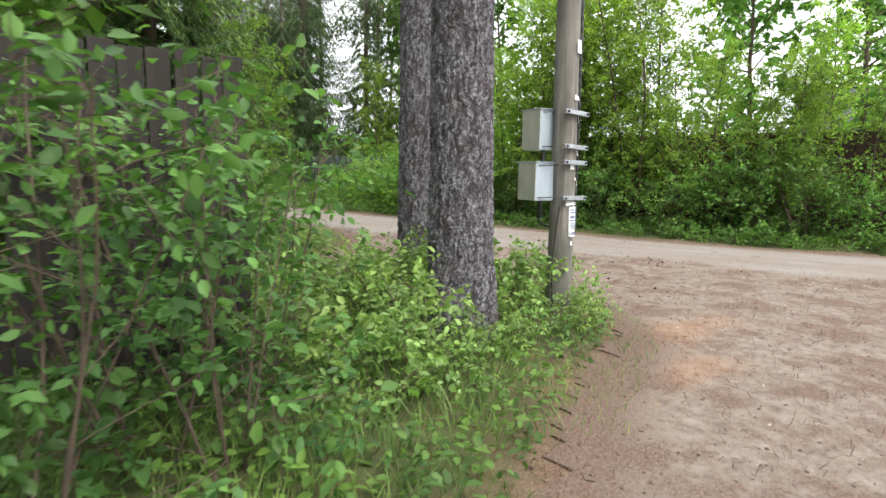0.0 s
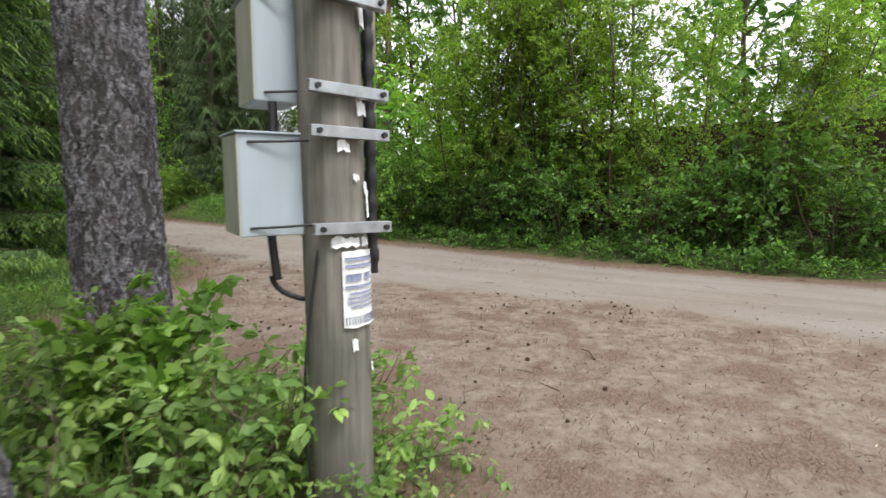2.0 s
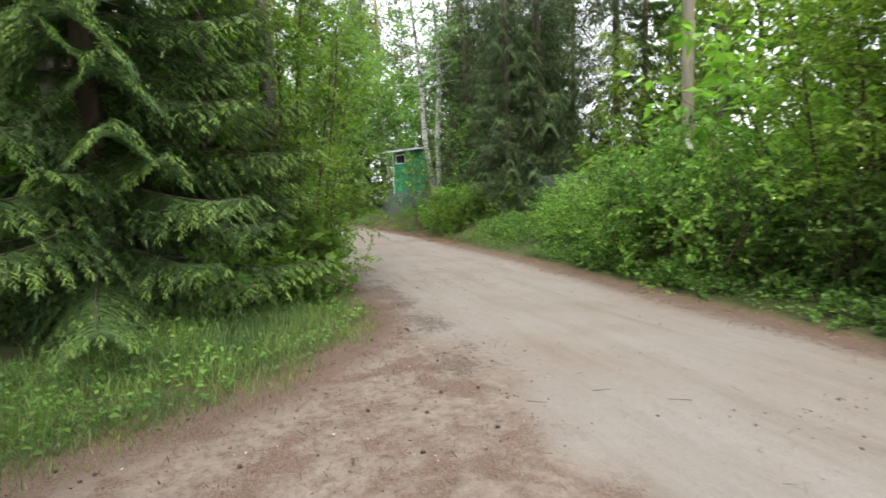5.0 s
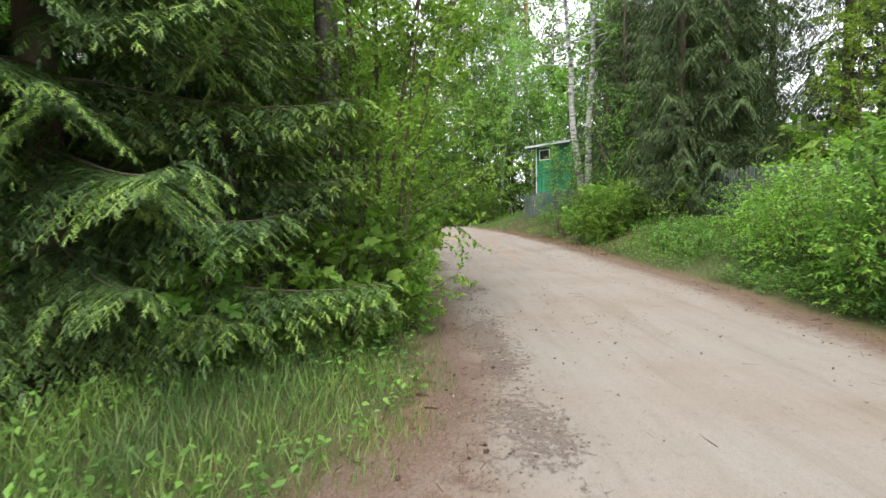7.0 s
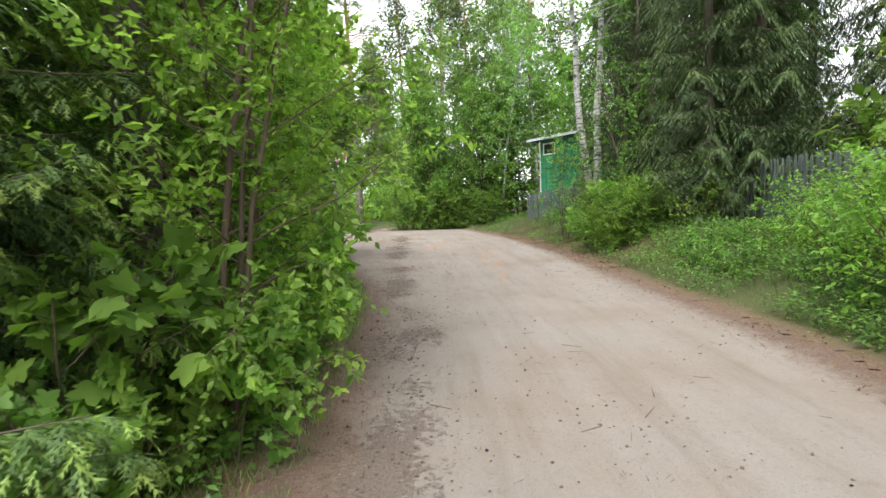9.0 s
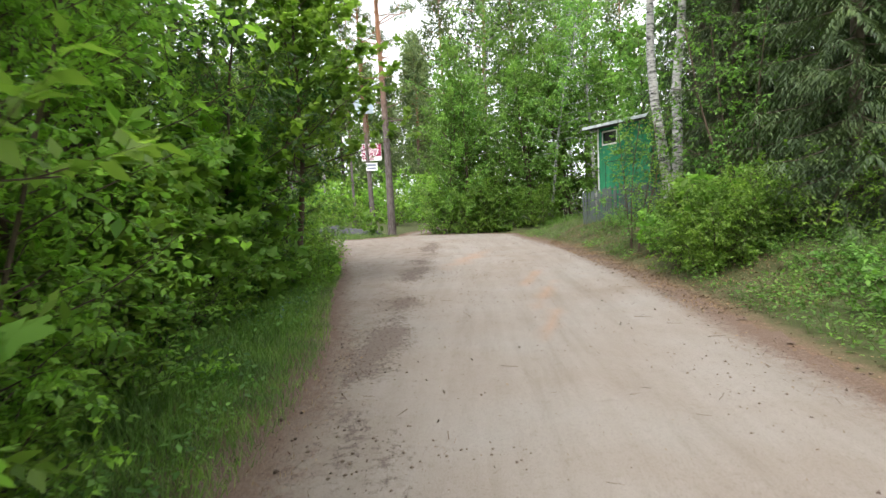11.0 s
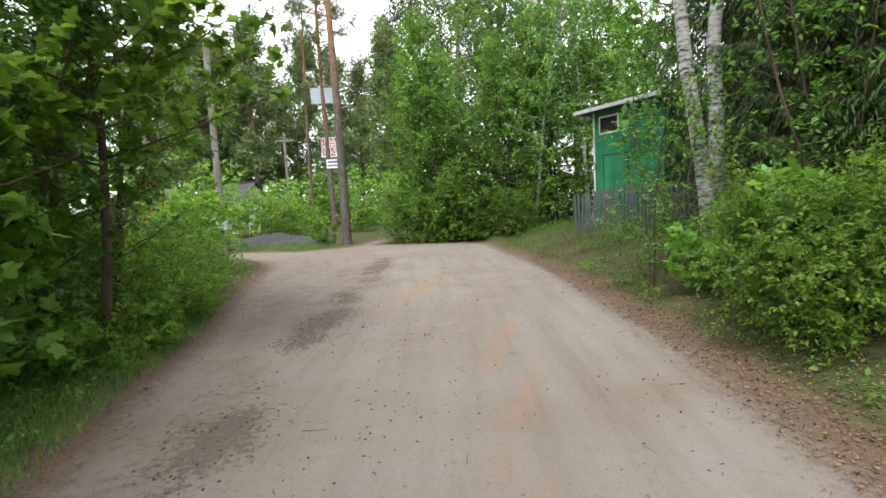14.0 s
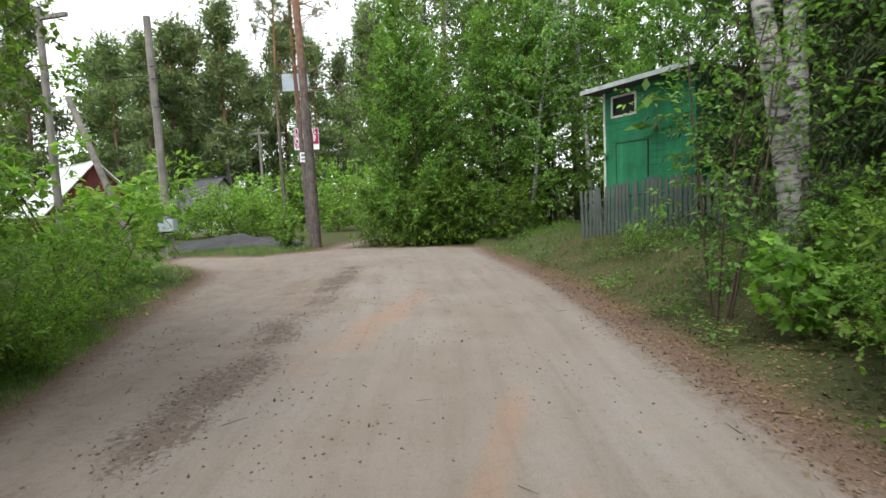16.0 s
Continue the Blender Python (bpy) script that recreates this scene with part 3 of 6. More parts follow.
def broadleaf(seed, height, spread, clear, limbs, twigs, per, size, shape=LEAF, stems=1, r0=0.08, lean=0.1, droop=0.3, rise=0.12, tw=(0.25, 0.6), top=0.55, low=1.0):
    """Wood and leaves of a deciduous tree or shrub."""
    rng = np.random.default_rng(seed)
    wood, ta, tb = Soup(), [], []
    for s in range(stems):
        az = rng.random() * 6.28
        ln = lean * (0.6 + rng.random()) * (1.0 if stems > 1 else 0.4)
        h = height * (1.0 if s == 0 else 0.7 + 0.3 * rng.random())
        stem = path_from(rng, (0.08 * np.cos(az) * (stems > 1), 0.08 * np.sin(az) * (stems > 1), -0.15), (ln * np.cos(az), ln * np.sin(az), 1), h, 12, 0.045)
        rr = np.linspace(r0 * (1 if s == 0 else 0.7), min(0.012, r0 * 0.35), 13)
        wood.tube(stem, rr, 8)
        for i in range(max(3, limbs // stems)):
            t = clear + (1 - clear) * (i + rng.random()) / max(3, limbs // stems)
            base = stem[0] * 0 + np.array([np.interp(t * 12, np.arange(13), stem[:, c]) for c in range(3)])
            a2 = i * 2.4 + rng.random() * 0.8 + s
            q = (t - clear) / (1 - clear)
            prof = (low + (1 - low) * min(1, q * 3)) * (1 - (1 - 0.35) * max(0, (q - top) / (1 - top)) ** 1.2)
            ln2 = spread * prof * (0.65 + 0.5 * rng.random())
            limb = path_from(rng, base, (np.cos(a2), np.sin(a2), 0.25 + 0.7 * q), ln2, 6, 0.12, rise * (0.5 - droop))
            wood.tube(limb, np.linspace(max(0.003, r0 * 0.32 * (1 - 0.5 * t)), 0.002, 7), 5)
            for j in range(twigs):
                u = 0.15 + 0.85 * (j + rng.random()) / twigs
                b0 = np.array([np.interp(u * 6, np.arange(7), limb[:, c]) for c in range(3)])
                dd = unit(limb[-1] - limb[0]) * 0.6 + rng.normal(0, 0.6, 3) + np.array([0, 0, 0.15 - droop])
                tl = tw[0] + (tw[1] - tw[0]) * rng.random()
                ta.append(b0)
                tb.append(b0 + unit(dd) * tl)
    a, b = np.array(ta), np.array(tb)
    # thin twigs as three-sided slivers
    sd = unit(np.cross(b - a, rng.normal(0, 1, a.shape))) * min(0.004, 0.0015 + r0 * 0.05)
    v = np.stack([a + sd, a - sd, b], 1).reshape(-1, 3)
    wood.add(v, np.arange(len(v)).reshape(-1, 3))
    return wood, foliage(rng, (a, b), per, shape, size, droop)


def broadleaf_thing(name, label, category, leaf_mat, bark, x, y, group="", **kw):
    ob = thing(name, x, y, land_at(x, y), label, category, group)
    wood, (v, f) = broadleaf(**kw)
    part("trunk", wood.mesh("wood", bark, True), None, ob)
    part("crown", np_mesh("leaves", v, f, leaf_mat), None, ob)
    return ob


def spruce_parts(seed, height, radius, spacing, shoot, step, gap, hang=0.4, first=0.4, fresh=0.0, droop=0.35, detail=99.0):
    """Wood, dark needles and fresh shoots of a spruce: whorls of boughs, each a flat spray of hanging branchlets set with shoots."""
    rng = np.random.default_rng(seed)
    wood, start, heading, length, reach = Soup(), [], [], [], []
    wood.tube([(0, 0, -0.2), (0, 0, height * 0.5), (0.05, 0.05, height)], [radius * 0.06, radius * 0.042, 0.01], 10)
    h, k, m = first, 0, 9
    t = np.linspace(0, 1, m)
    while h < height * 0.985:
        q = h / height
        coarse = h > detail
        n = 6 if q < 0.7 else 5
        for i in range(n):
            az = k * 0.9 + i * 2 * np.pi / n + rng.normal(0, 0.22)
            ln = radius * (1 - q) ** 0.75 * (0.68 + 0.5 * rng.random()) + 0.12
            low = np.interp(q, [0, 0.55, 1], [1.0, 0.6, -1.2])
            z = h + rng.normal(0, 0.08) + ln * (-droop * low * t ** 1.25 + 0.16 * t ** 3.5)
            bend = az + rng.normal(0, 0.12) * t
            br = np.stack([np.cos(bend) * ln * t, np.sin(bend) * ln * t, z], 1)
            wood.tube(br, np.linspace(0.006 + 0.006 * ln, 0.002, m), 4)
            tang = unit(np.gradient(br, axis=0))
            g = gap * (1.8 if coarse else 1.0)
            cnt = max(4, int(ln * 0.9 / g) * 2)
            u = 0.1 + 0.9 * (np.arange(cnt) + rng.random(cnt)) / cnt
            u[-1] = 1.0
            p = np.stack([np.interp(u, t, br[:, c]) for c in range(3)], 1)
            tg = np.stack([np.interp(u, t, tang[:, c]) for c in range(3)], 1)
            side = unit(np.cross(tg, np.array([0, 0, 1.0]))) * np.where(np.arange(cnt) % 2, 1.0, -1.0)[:, None]
            side[-1] *= 0.0
            d = unit(tg * 0.8 + side * (0.75 + 0.3 * rng.random(cnt))[:, None] + np.array([0, 0, -0.25 * hang]))
            l2 = (0.10 + 0.36 * min(ln, 2.2) * (1.05 - u) ** 0.75) * (0.65 + 0.55 * rng.random(cnt))
            start.append(p)
            heading.append(d)
            length.append(l2)
            reach.append(u)
        h += spacing * (0.8 + 0.4 * rng.random()) * (1.6 if coarse else 1.0)
        k += 1
    p0, d0, l0, u0 = np.concatenate(start), np.concatenate(heading), np.concatenate(length), np.concatenate(reach)
    big = np.where(p0[:, 2] > detail, 1.8, 1.0)
    cnt = np.maximum(3, (2 * l0 / (step * big)).astype(int))
    idx = np.repeat(np.arange(len(p0)), cnt)
    first_of = np.repeat(np.r_[0, np.cumsum(cnt)[:-1]], cnt)
    rank = np.arange(len(idx)) - first_of
    w = (rank + 0.3 + 0.6 * rng.random(len(idx))) / cnt[idx]
    L = l0[idx]
    sag = np.array([0, 0, -1.0])
    p = p0[idx] + d0[idx] * (L * w)[:, None] + sag * (hang * L * w ** 2)[:, None]
    tg = unit(d0[idx] + sag * (2 * hang * w)[:, None])
    side = unit(np.cross(tg, np.array([0.02, 0.01, 1.0]))) * np.where(rank % 2, 1.0, -1.0)[:, None]
    last = rank == cnt[idx] - 1
    side[last] *= 0.15
    d = tg * 0.75 + side * 0.7 + sag * (0.45 * rng.random(len(idx)))[:, None] + rng.normal(0, 0.1, p.shape)
    size = shoot * big[idx] * (0.7 + 0.5 * rng.random(len(idx))) * (1.1 - 0.35 * w)
    nrm = np.array([0, 0, 1.0]) + rng.normal(0, 0.25, p.shape)
    is_new = rng.random(len(idx)) < fresh * np.clip(w * 1.5 - 0.35, 0.05, 1.0) * np.clip(u0[idx] * 1.5 - 0.25, 0.1, 1.0)
    shape = BRUSH if fresh else STRAND
    old = scatter_shape(shape, p[~is_new], d[~is_new], nrm[~is_new], size[~is_new])
    if not fresh:
        return wood, old, None
    return wood, old, scatter_shape(shape, p[is_new], d[is_new], nrm[is_new], size[is_new] * 1.05)


def spruce_thing(x, y, label, group="", **kw):
    ob = thing("spruce_tree", x, y, land_at(x, y), label, "tree", group)
    wood, old, fresh = spruce_parts(**kw)
    part("trunk", wood.mesh("wood", BARK_SPRUCE, True), None, ob)
    part("needles", np_mesh("needles", *old, NEEDLE_DARK if fresh else NEEDLE_SHADE), None, ob)
    if fresh:
        part("fresh_growth", np_mesh("shoots", *fresh, NEEDLE_NEW), None, ob, "light green fresh shoots")
    return ob


def pine_thing(x, y, label, seed, height, r0, crown_from, group="", limbs=26, puff=26, lean=(0, 0), dead=3, nl=0.16, shape=NEEDLE, needle_mat=None):
    rng = np.random.default_rng(seed)
    ob = thing("pine_tree", x, y, land_at(x, y), label, "tree", group)
    wood = Soup()
    t = np.linspace(0, 1, 16)
    stem = np.stack([lean[0] * t * height + 0.06 * np.sin(t * 5 + seed), lean[1] * t * height + 0.06 * np.cos(t * 4 + seed), -0.2 + t * (height + 0.2)], 1)
    wood.tube(stem, np.interp(t, [0, 0.04, 1], [r0 * 1.15, r0, r0 * 0.25]), 12)
    ends = []
    for i in range(limbs + dead):
        isdead = i >= limbs
        q = crown_from + (1 - crown_from) * (i + rng.random()) / limbs if not isdead else 0.3 + (crown_from - 0.3) * rng.random()
        base = np.array([np.interp(q, t, stem[:, c]) for c in range(3)])
        az = rng.random() * 6.28
        s = (q - crown_from) / (1 - crown_from)
        ln = height * 0.16 * (1.1 - 0.75 * max(0, s)) * (0.6 + 0.6 * rng.random()) if not isdead else 0.8 + rng.random()
        limb = path_from(rng, base, (np.cos(az), np.sin(az), 0.15 + 0.5 * max(0, s)), ln, 6, 0.16, 0.03)
        wood.tube(limb, np.linspace(max(0.02, r0 * 0.2), 0.008, 7), 5)
        if not isdead:
            for j in range(7):
                u = 0.35 + 0.65 * rng.random()
                b0 = np.array([np.interp(u * 6, np.arange(7), limb[:, c]) for c in range(3)])
                tip = b0 + unit(rng.normal(0, 1, 3) + np.array([0, 0, 0.5])) * (0.25 + 0.45 * rng.random())
                wood.tube([b0, tip], [0.01, 0.004], 3)
                ends.append(tip)
                ends.append((tip + b0) / 2)
    part("trunk", wood.mesh("wood", PINE_BARK, True), None, ob)
    e = np.repeat(np.array(ends), puff, axis=0)
    d = unit(rng.normal(0, 1, e.shape) + np.array([0, 0, 0.3]))
    v, f = scatter_shape(shape, e + rng.normal(0, 0.05 if shape is NEEDLE else 0.3, e.shape), d, rng.normal(0, 1, e.shape), nl * (0.7 + 0.6 * rng.random(len(e))))
    part("needles", np_mesh("needles", v, f, needle_mat or NEEDLE_PINE), None, ob)
    return ob


def place(ob, spots, seed, zshift=0.0):
    """Copies of a thing at (x, y, scale) spots, each turned its own way; the first spot takes the thing itself."""
    rng = random.Random(seed)
    base_done = False
    for x, y, s in spots:
        m = Matrix.Translation((x, y, land_at(x, y) + zshift)) @ Matrix.Rotation(rng.random() * 6.28, 4, "Z") @ Matrix.Diagonal((s, s, s * rng.uniform(0.92, 1.1), 1))
        if not base_done:
            ob.matrix_basis = m
            base_done = True
            src = ob
        else:
            c = copy_thing(src, Matrix.Identity(4))
            c.matrix_basis = m


def along(pts, n, offset, jitter, smin, smax, seed):
    """Spots along a line, moved sideways."""
    rng = random.Random(seed)
    pts = np.array(pts, dtype=float)
    seg = np.r_[0, np.cumsum(np.hypot(*np.diff(pts, axis=0).T))]
    got = []
    for i in range(n):
        u = (i + 0.5 + rng.uniform(-0.3, 0.3)) / n * seg[-1]
        x, y = np.interp(u, seg, pts[:, 0]), np.interp(u, seg, pts[:, 1])
        x2, y2 = np.interp(min(u + 0.2, seg[-1]), seg, pts[:, 0]), np.interp(min(u + 0.2, seg[-1]), seg, pts[:, 1])
        x1, y1 = np.interp(max(u - 0.2, 0), seg, pts[:, 0]), np.interp(max(u - 0.2, 0), seg, pts[:, 1])
        k = math.hypot(x2 - x1, y2 - y1) or 1
        nx, ny = (y2 - y1) / k, -(x2 - x1) / k
        o = offset + rng.uniform(-jitter, jitter)
        got.append((x + nx * o, y + ny * o, rng.uniform(smin, smax)))
    return got


# ---- plants: the hedge on the far side of the road ----
HEDGE = [(12.9, -1), (11.6, 2.2), (10.6, 4.8), (9.8, 7.2), (9.3, 10), (8.9, 12), (8.5, 14.2), (8.3, 16.5)]
hedge_tree = broadleaf_thing("hedge_tree", "leafy young deciduous tree in the roadside hedge", "tree", LEAF_HEDGE, BARK, 0, 0, "roadside hedge",
                             seed=11, height=6.2, spread=1.7, clear=0.12, limbs=46, twigs=14, per=14, size=0.092, r0=0.05, stems=2)
place(hedge_tree, along(HEDGE[:4], 7, 1.3, 0.4, 0.48, 0.66, 3) + along(HEDGE[3:6], 6, 1.5, 0.4, 0.75, 1.05, 103), 5)
hedge_tree_light = broadleaf_thing("hedge_tree", "bright green deciduous tree in the roadside hedge", "tree", LEAF_YELLOW, BARK, 0, 0, "roadside hedge",
                                   seed=12, height=7.0, spread=1.9, clear=0.15, limbs=46, twigs=14, per=14, size=0.09, r0=0.06)
place(hedge_tree_light, along(HEDGE[:4], 5, 2.2, 0.6, 0.5, 0.75, 4) + along(HEDGE[3:6], 5, 2.6, 0.6, 0.8, 1.1, 104) + [(12.6, 18.5, 0.9), (13.6, 22, 0.9), (11.9, 21.8, 0.75), (14.5, 17.0, 0.85)], 6)
hedge_shrub = broadleaf_thing("hedge_shrub", "dense green shrub at the foot of the hedge", "shrub", LEAF_MID, BARK, 0, 0, "roadside hedge",
                              seed=13, height=2.0, spread=0.9, clear=0.03, limbs=32, twigs=9, per=10, size=0.095, r0=0.02, stems=4, lean=0.35)
place(hedge_shrub, along(HEDGE, 18, 0.8, 0.25, 0.7, 1.15, 7), 8)
low_herb = broadleaf_thing("low_plant", "low leafy green plant on the verge", "plant", LEAF_MID, BARK, 0, 0, "verge plants",
                           seed=14, height=0.5, spread=0.38, clear=0.03, limbs=12, twigs=4, per=8, size=0.075, r0=0.006, stems=4, lean=0.5, tw=(0.08, 0.2))
place(low_herb, along(HEDGE, 34, 0.12, 0.3, 0.6, 1.2, 9) + along([(8.2, 12.5), (7.6, 17), (6.8, 21), (6.4, 23.5)], 44, 1.5, 0.9, 0.5, 1.1, 130)
      + along([(6.3, 24.5), (5.9, 27), (5.4, 29.5)], 16, 0.9, 0.5, 0.45, 0.9, 131) + along([(1.9, 18.4), (0.6, 21.3), (-0.9, 24.6), (-2.4, 27.2)], 26, -0.9, 0.4, 0.5, 0.9, 132), 10)

# right bank further on
bank_shrub = broadleaf_thing("bank_shrub", "yellow-green spreading shrub on the grassy bank", "shrub", LEAF_LIGHT, BARK, 0, 0, "bank shrubs",
                             seed=15, height=1.5, spread=1.0, clear=0.03, limbs=34, twigs=8, per=10, size=0.075, r0=0.015, stems=6, lean=0.6)
place(bank_shrub, [(9.0, 17.0, 1.0), (9.4, 18.8, 0.9), (9.2, 20.6, 0.7), (9.7, 15.8, 1.1), (9.3, 14.4, 1.1), (9.6, 13.4, 1.3), (9.0, 12.8, 1.2), (10.6, 14.6, 1.6), (8.9, 15.6, 1.0), (10.9, 17.0, 1.5), (8.8, 16.2, 0.9), (9.4, 17.9, 1.05), (10.0, 19.3, 1.15), (9.0, 18.5, 0.75), (8.7, 14.6, 0.8), (9.1, 19.6, 0.6), (7.2, 28.2, 0.75), (7.9, 26.8, 0.9), (5.1, 33.0, 0.4), (8.4, 25.4, 1.0)], 11)
yellow_bush = broadleaf_thing("round_bush", "rounded yellow-green garden bush beside the road", "shrub", LEAF_LIGHT, BARK, 0, 0, "",
                              seed=16, height=1.9, spread=1.2, clear=0.03, limbs=110, twigs=13, per=18, size=0.065, r0=0.015, stems=8, lean=0.55, droop=0.35)
place(yellow_bush, [(6.7, 25.3, 0.86)], 12)
sapling = broadleaf_thing("rowan_sapling", "thin many-stemmed sapling in front of the shed", "tree", LEAF_MID, BARK, 0, 0, "saplings",
                          seed=17, height=3.5, spread=0.85, clear=0.2, limbs=44, twigs=8, per=9, size=0.075, r0=0.022, stems=4, lean=0.16)
place(sapling, [(5.5, 28.6, 0.98), (7.6, 27.3, 1.3)], 13)

# tall spruces, birches by the shed
spruce_far = spruce_thing(9.2, 27.6, "tall dark spruce with drooping branches", "spruces by the shed", seed=21, height=15, radius=2.7, spacing=0.5, shoot=0.22, step=0.055, gap=0.2, hang=0.85, first=0.9, droop=0.35, detail=9.0)
place(spruce_far, [(9.5, 28.8, 0.95), (9.0, 25.9, 0.8), (7.75, 33.3, 0.95), (10.4, 26.6, 1.05), (9.7, 31.6, 1.1), (8.6, 32.2, 0.9), (7.9, 29.6, 0.72), (12.6, 24.2, 1.0), (12.0, 29.5, 1.1), (13.0, 34.5, 1.1), (10.3, 36.5, 1.0)], 14)
birch = broadleaf_thing("birch_tree", "tall birch with white bark and black marks", "tree", LEAF_BIRCH, BIRCH_BARK, 0, 0, "birches",
                        seed=22, height=15, spread=2.0, clear=0.42, limbs=44, twigs=14, per=12, size=0.10, r0=0.14, droop=0.75, lean=0.0)
place(birch, [(6.42, 29.1, 1.0), (6.62, 29.5, 1.05)], 15)
thin_birch = broadleaf_thing("birch_tree", "slender birch with light bark among bushes", "tree", LEAF_BIRCH, BIRCH_BARK, 0, 0, "birches",
                             seed=23, height=11, spread=1.9, clear=0.3, limbs=48, twigs=13, per=10, size=0.115, r0=0.085, droop=0.8, lean=0.06)
place(thin_birch, [(2.4, 40.7, 0.95), (-0.6, 44.5, 1.2), (-2.6, 45, 1.1), (1.0, 47, 1.3), (4.2, 46, 1.2), (6.5, 41, 1.1), (4.6, 41.5, 1.1), (3.2, 50, 1.4), (-4, 49, 1.3)], 16)

# wall of trees at the road's end
end_tree = broadleaf_thing("hedge_tree", "leafy lime-green tree at the end of the road", "tree", LEAF_BIRCH, BARK, 0, 0, "trees at the road's end",
                           seed=24, height=7.5, spread=2.0, clear=0.06, limbs=54, twigs=14, per=14, size=0.12, r0=0.07, stems=2)
place(end_tree, along([(-3.4, 41.6), (4.2, 42.0)], 7, 0, 0.7, 0.6, 1.15, 17) + [(-2.4, 44, 1.3), (1.4, 44.4, 1.4), (5.6, 43.2, 1.2), (6.6, 39.6, 1.0)], 19)
end_shrub = broadleaf_thing("hedge_shrub", "dense shrub at the end of the road", "shrub", LEAF_LIGHT, BARK, 0, 0, "trees at the road's end",
                            seed=25, height=2.4, spread=1.1, clear=0.03, limbs=36, twigs=10, per=12, size=0.10, r0=0.02, stems=4, lean=0.35)
place(end_shrub, along([(-3.5, 40.9), (3.0, 40.8)], 9, 0, 0.45, 0.45, 1.15, 20), 21)

# left side of the road
spruce_thing(0.7, 12.3, "large dark spruce with light green fresh shoots, branches to the ground", "", seed=31, height=12, radius=2.75, spacing=0.36, shoot=0.118, step=0.036, gap=0.10, hang=0.5, first=0.65, fresh=0.7, droop=0.3, detail=4.6)
spruce_thing(1.75, 13.3, "smaller spruce with fresh shoots reaching over the verge", "", seed=36, height=6.5, radius=2.0, spacing=0.34, shoot=0.112, step=0.036, gap=0.10, hang=0.45, first=0.5, fresh=1.0, droop=0.2, detail=4.6)
pine_thing(2.42, 14.2, "slim pine trunk behind the spruce", 32, 15, 0.15, 0.6)
alder = broadleaf_thing("alder_tree", "fresh green young deciduous tree leaning over the road", "tree", LEAF_FRESH, BARK, 0, 0, "near roadside trees",
                        seed=33, height=6.4, spread=1.9, clear=0.1, limbs=56, twigs=14, per=16, size=0.085, r0=0.04, stems=3, lean=0.14, low=0.5)
place(alder, [(2.5, 15.3, 1.0), (3.15, 13.9, 0.7), (2.0, 16.4, 0.6), (1.1, 16.2, 1.1), (1.1, 14.6, 1.05), (0.4, 17.8, 0.95), (-0.6, 19.9, 0.9), (-2.2, 25.4, 0.95), (-3.0, 24.0, 1.1), (-7.0, 29.2, 0.95), (0.1, 16.6, 1.2), (-0.6, 18.8, 1.2)], 34)
maple_bush = broadleaf_thing("maple_sapling", "young maple with large lobed leaves at the road's edge", "shrub", LEAF_LIGHT, BARK, 0, 0, "maple saplings",
                             seed=35, height=1.3, spread=0.6, clear=0.15, limbs=16, twigs=4, per=5, size=0.15, shape=MAPLE, r0=0.012, stems=4, lean=0.4, tw=(0.12, 0.3))
place(maple_bush, [(3.2, 13.1, 0.6), (3.3, 13.7, 0.7), (2.7, 13.2, 1.0), (2.95, 14.0, 0.8), (2.5, 15.0, 0.9), (2.2, 12.6, 0.8), (-0.5, 22.4, 1.3), (1.95, 4.3, 0.62), (2.15, 4.75, 0.6), (2.8, 14.9, 1.1), (2.95, 15.4, 0.8), (-0.75, 24.4, 0.6), (-1.2, 25.3, 0.55), (-0.45, 23.4, 0.6), (6.15, 27.5, 0.75), (6.55, 26.1, 0.9), (6.9, 25.3, 1.1), (7.0, 26.6, 1.2)], 36)
maple_shrub = broadleaf_thing("maple_shrub", "bushy maple with big lobed leaves in the shade beside the road", "shrub", LEAF_FRESH, BARK, 0, 0, "maple saplings",
                              seed=71, height=2.7, spread=1.0, clear=0.2, limbs=34, twigs=6, per=7, size=0.2, shape=MAPLE, r0=0.025, stems=4, lean=0.25, low=0.6, tw=(0.2, 0.45))
place(maple_shrub, [(0.2, 19.4, 0.85), (-0.3, 20.6, 0.95), (-0.8, 21.8, 1.05), (0.6, 18.2, 0.75), (-1.3, 23.0, 0.9)], 72)
hazel = broadleaf_thing("hazel_shrub", "light green round-leaved shrub under taller trees", "shrub", LEAF_LIGHT, BARK, 0, 0, "near roadside shrubs",
                        seed=64, height=1.7, spread=0.8, clear=0.05, limbs=30, twigs=7, per=9, size=0.085, shape=LEAF_FINE, r0=0.014, stems=5, lean=0.4)
place(hazel, [(3.05, 13.3, 0.5), (2.35, 12.8, 0.7), (2.75, 14.6, 0.75), (1.35, 17.0, 0.6), (1.2, 18.2, 0.75), (6.4, 26.7, 0.5), (6.75, 27.5, 0.65), (6.2, 28.0, 0.45), (6.9, 26.0, 0.6), (-0.2, 20.8, 0.7), (6.6, 28.5, 0.65), (7.0, 29.4, 0.75), (6.25, 29.9, 0.45), (-1.0, 24.8, 0.42), (-1.7, 26.2, 0.45)], 65)
dark_tree = broadleaf_thing("bird_cherry_tree", "dark green bushy young tree beside the road", "tree", LEAF_DARK, BARK, 0, 0, "near roadside trees",
                            seed=37, height=5.2, spread=1.9, clear=0.06, limbs=54, twigs=14, per=14, size=0.085, r0=0.06, stems=3, lean=0.25, low=0.55)
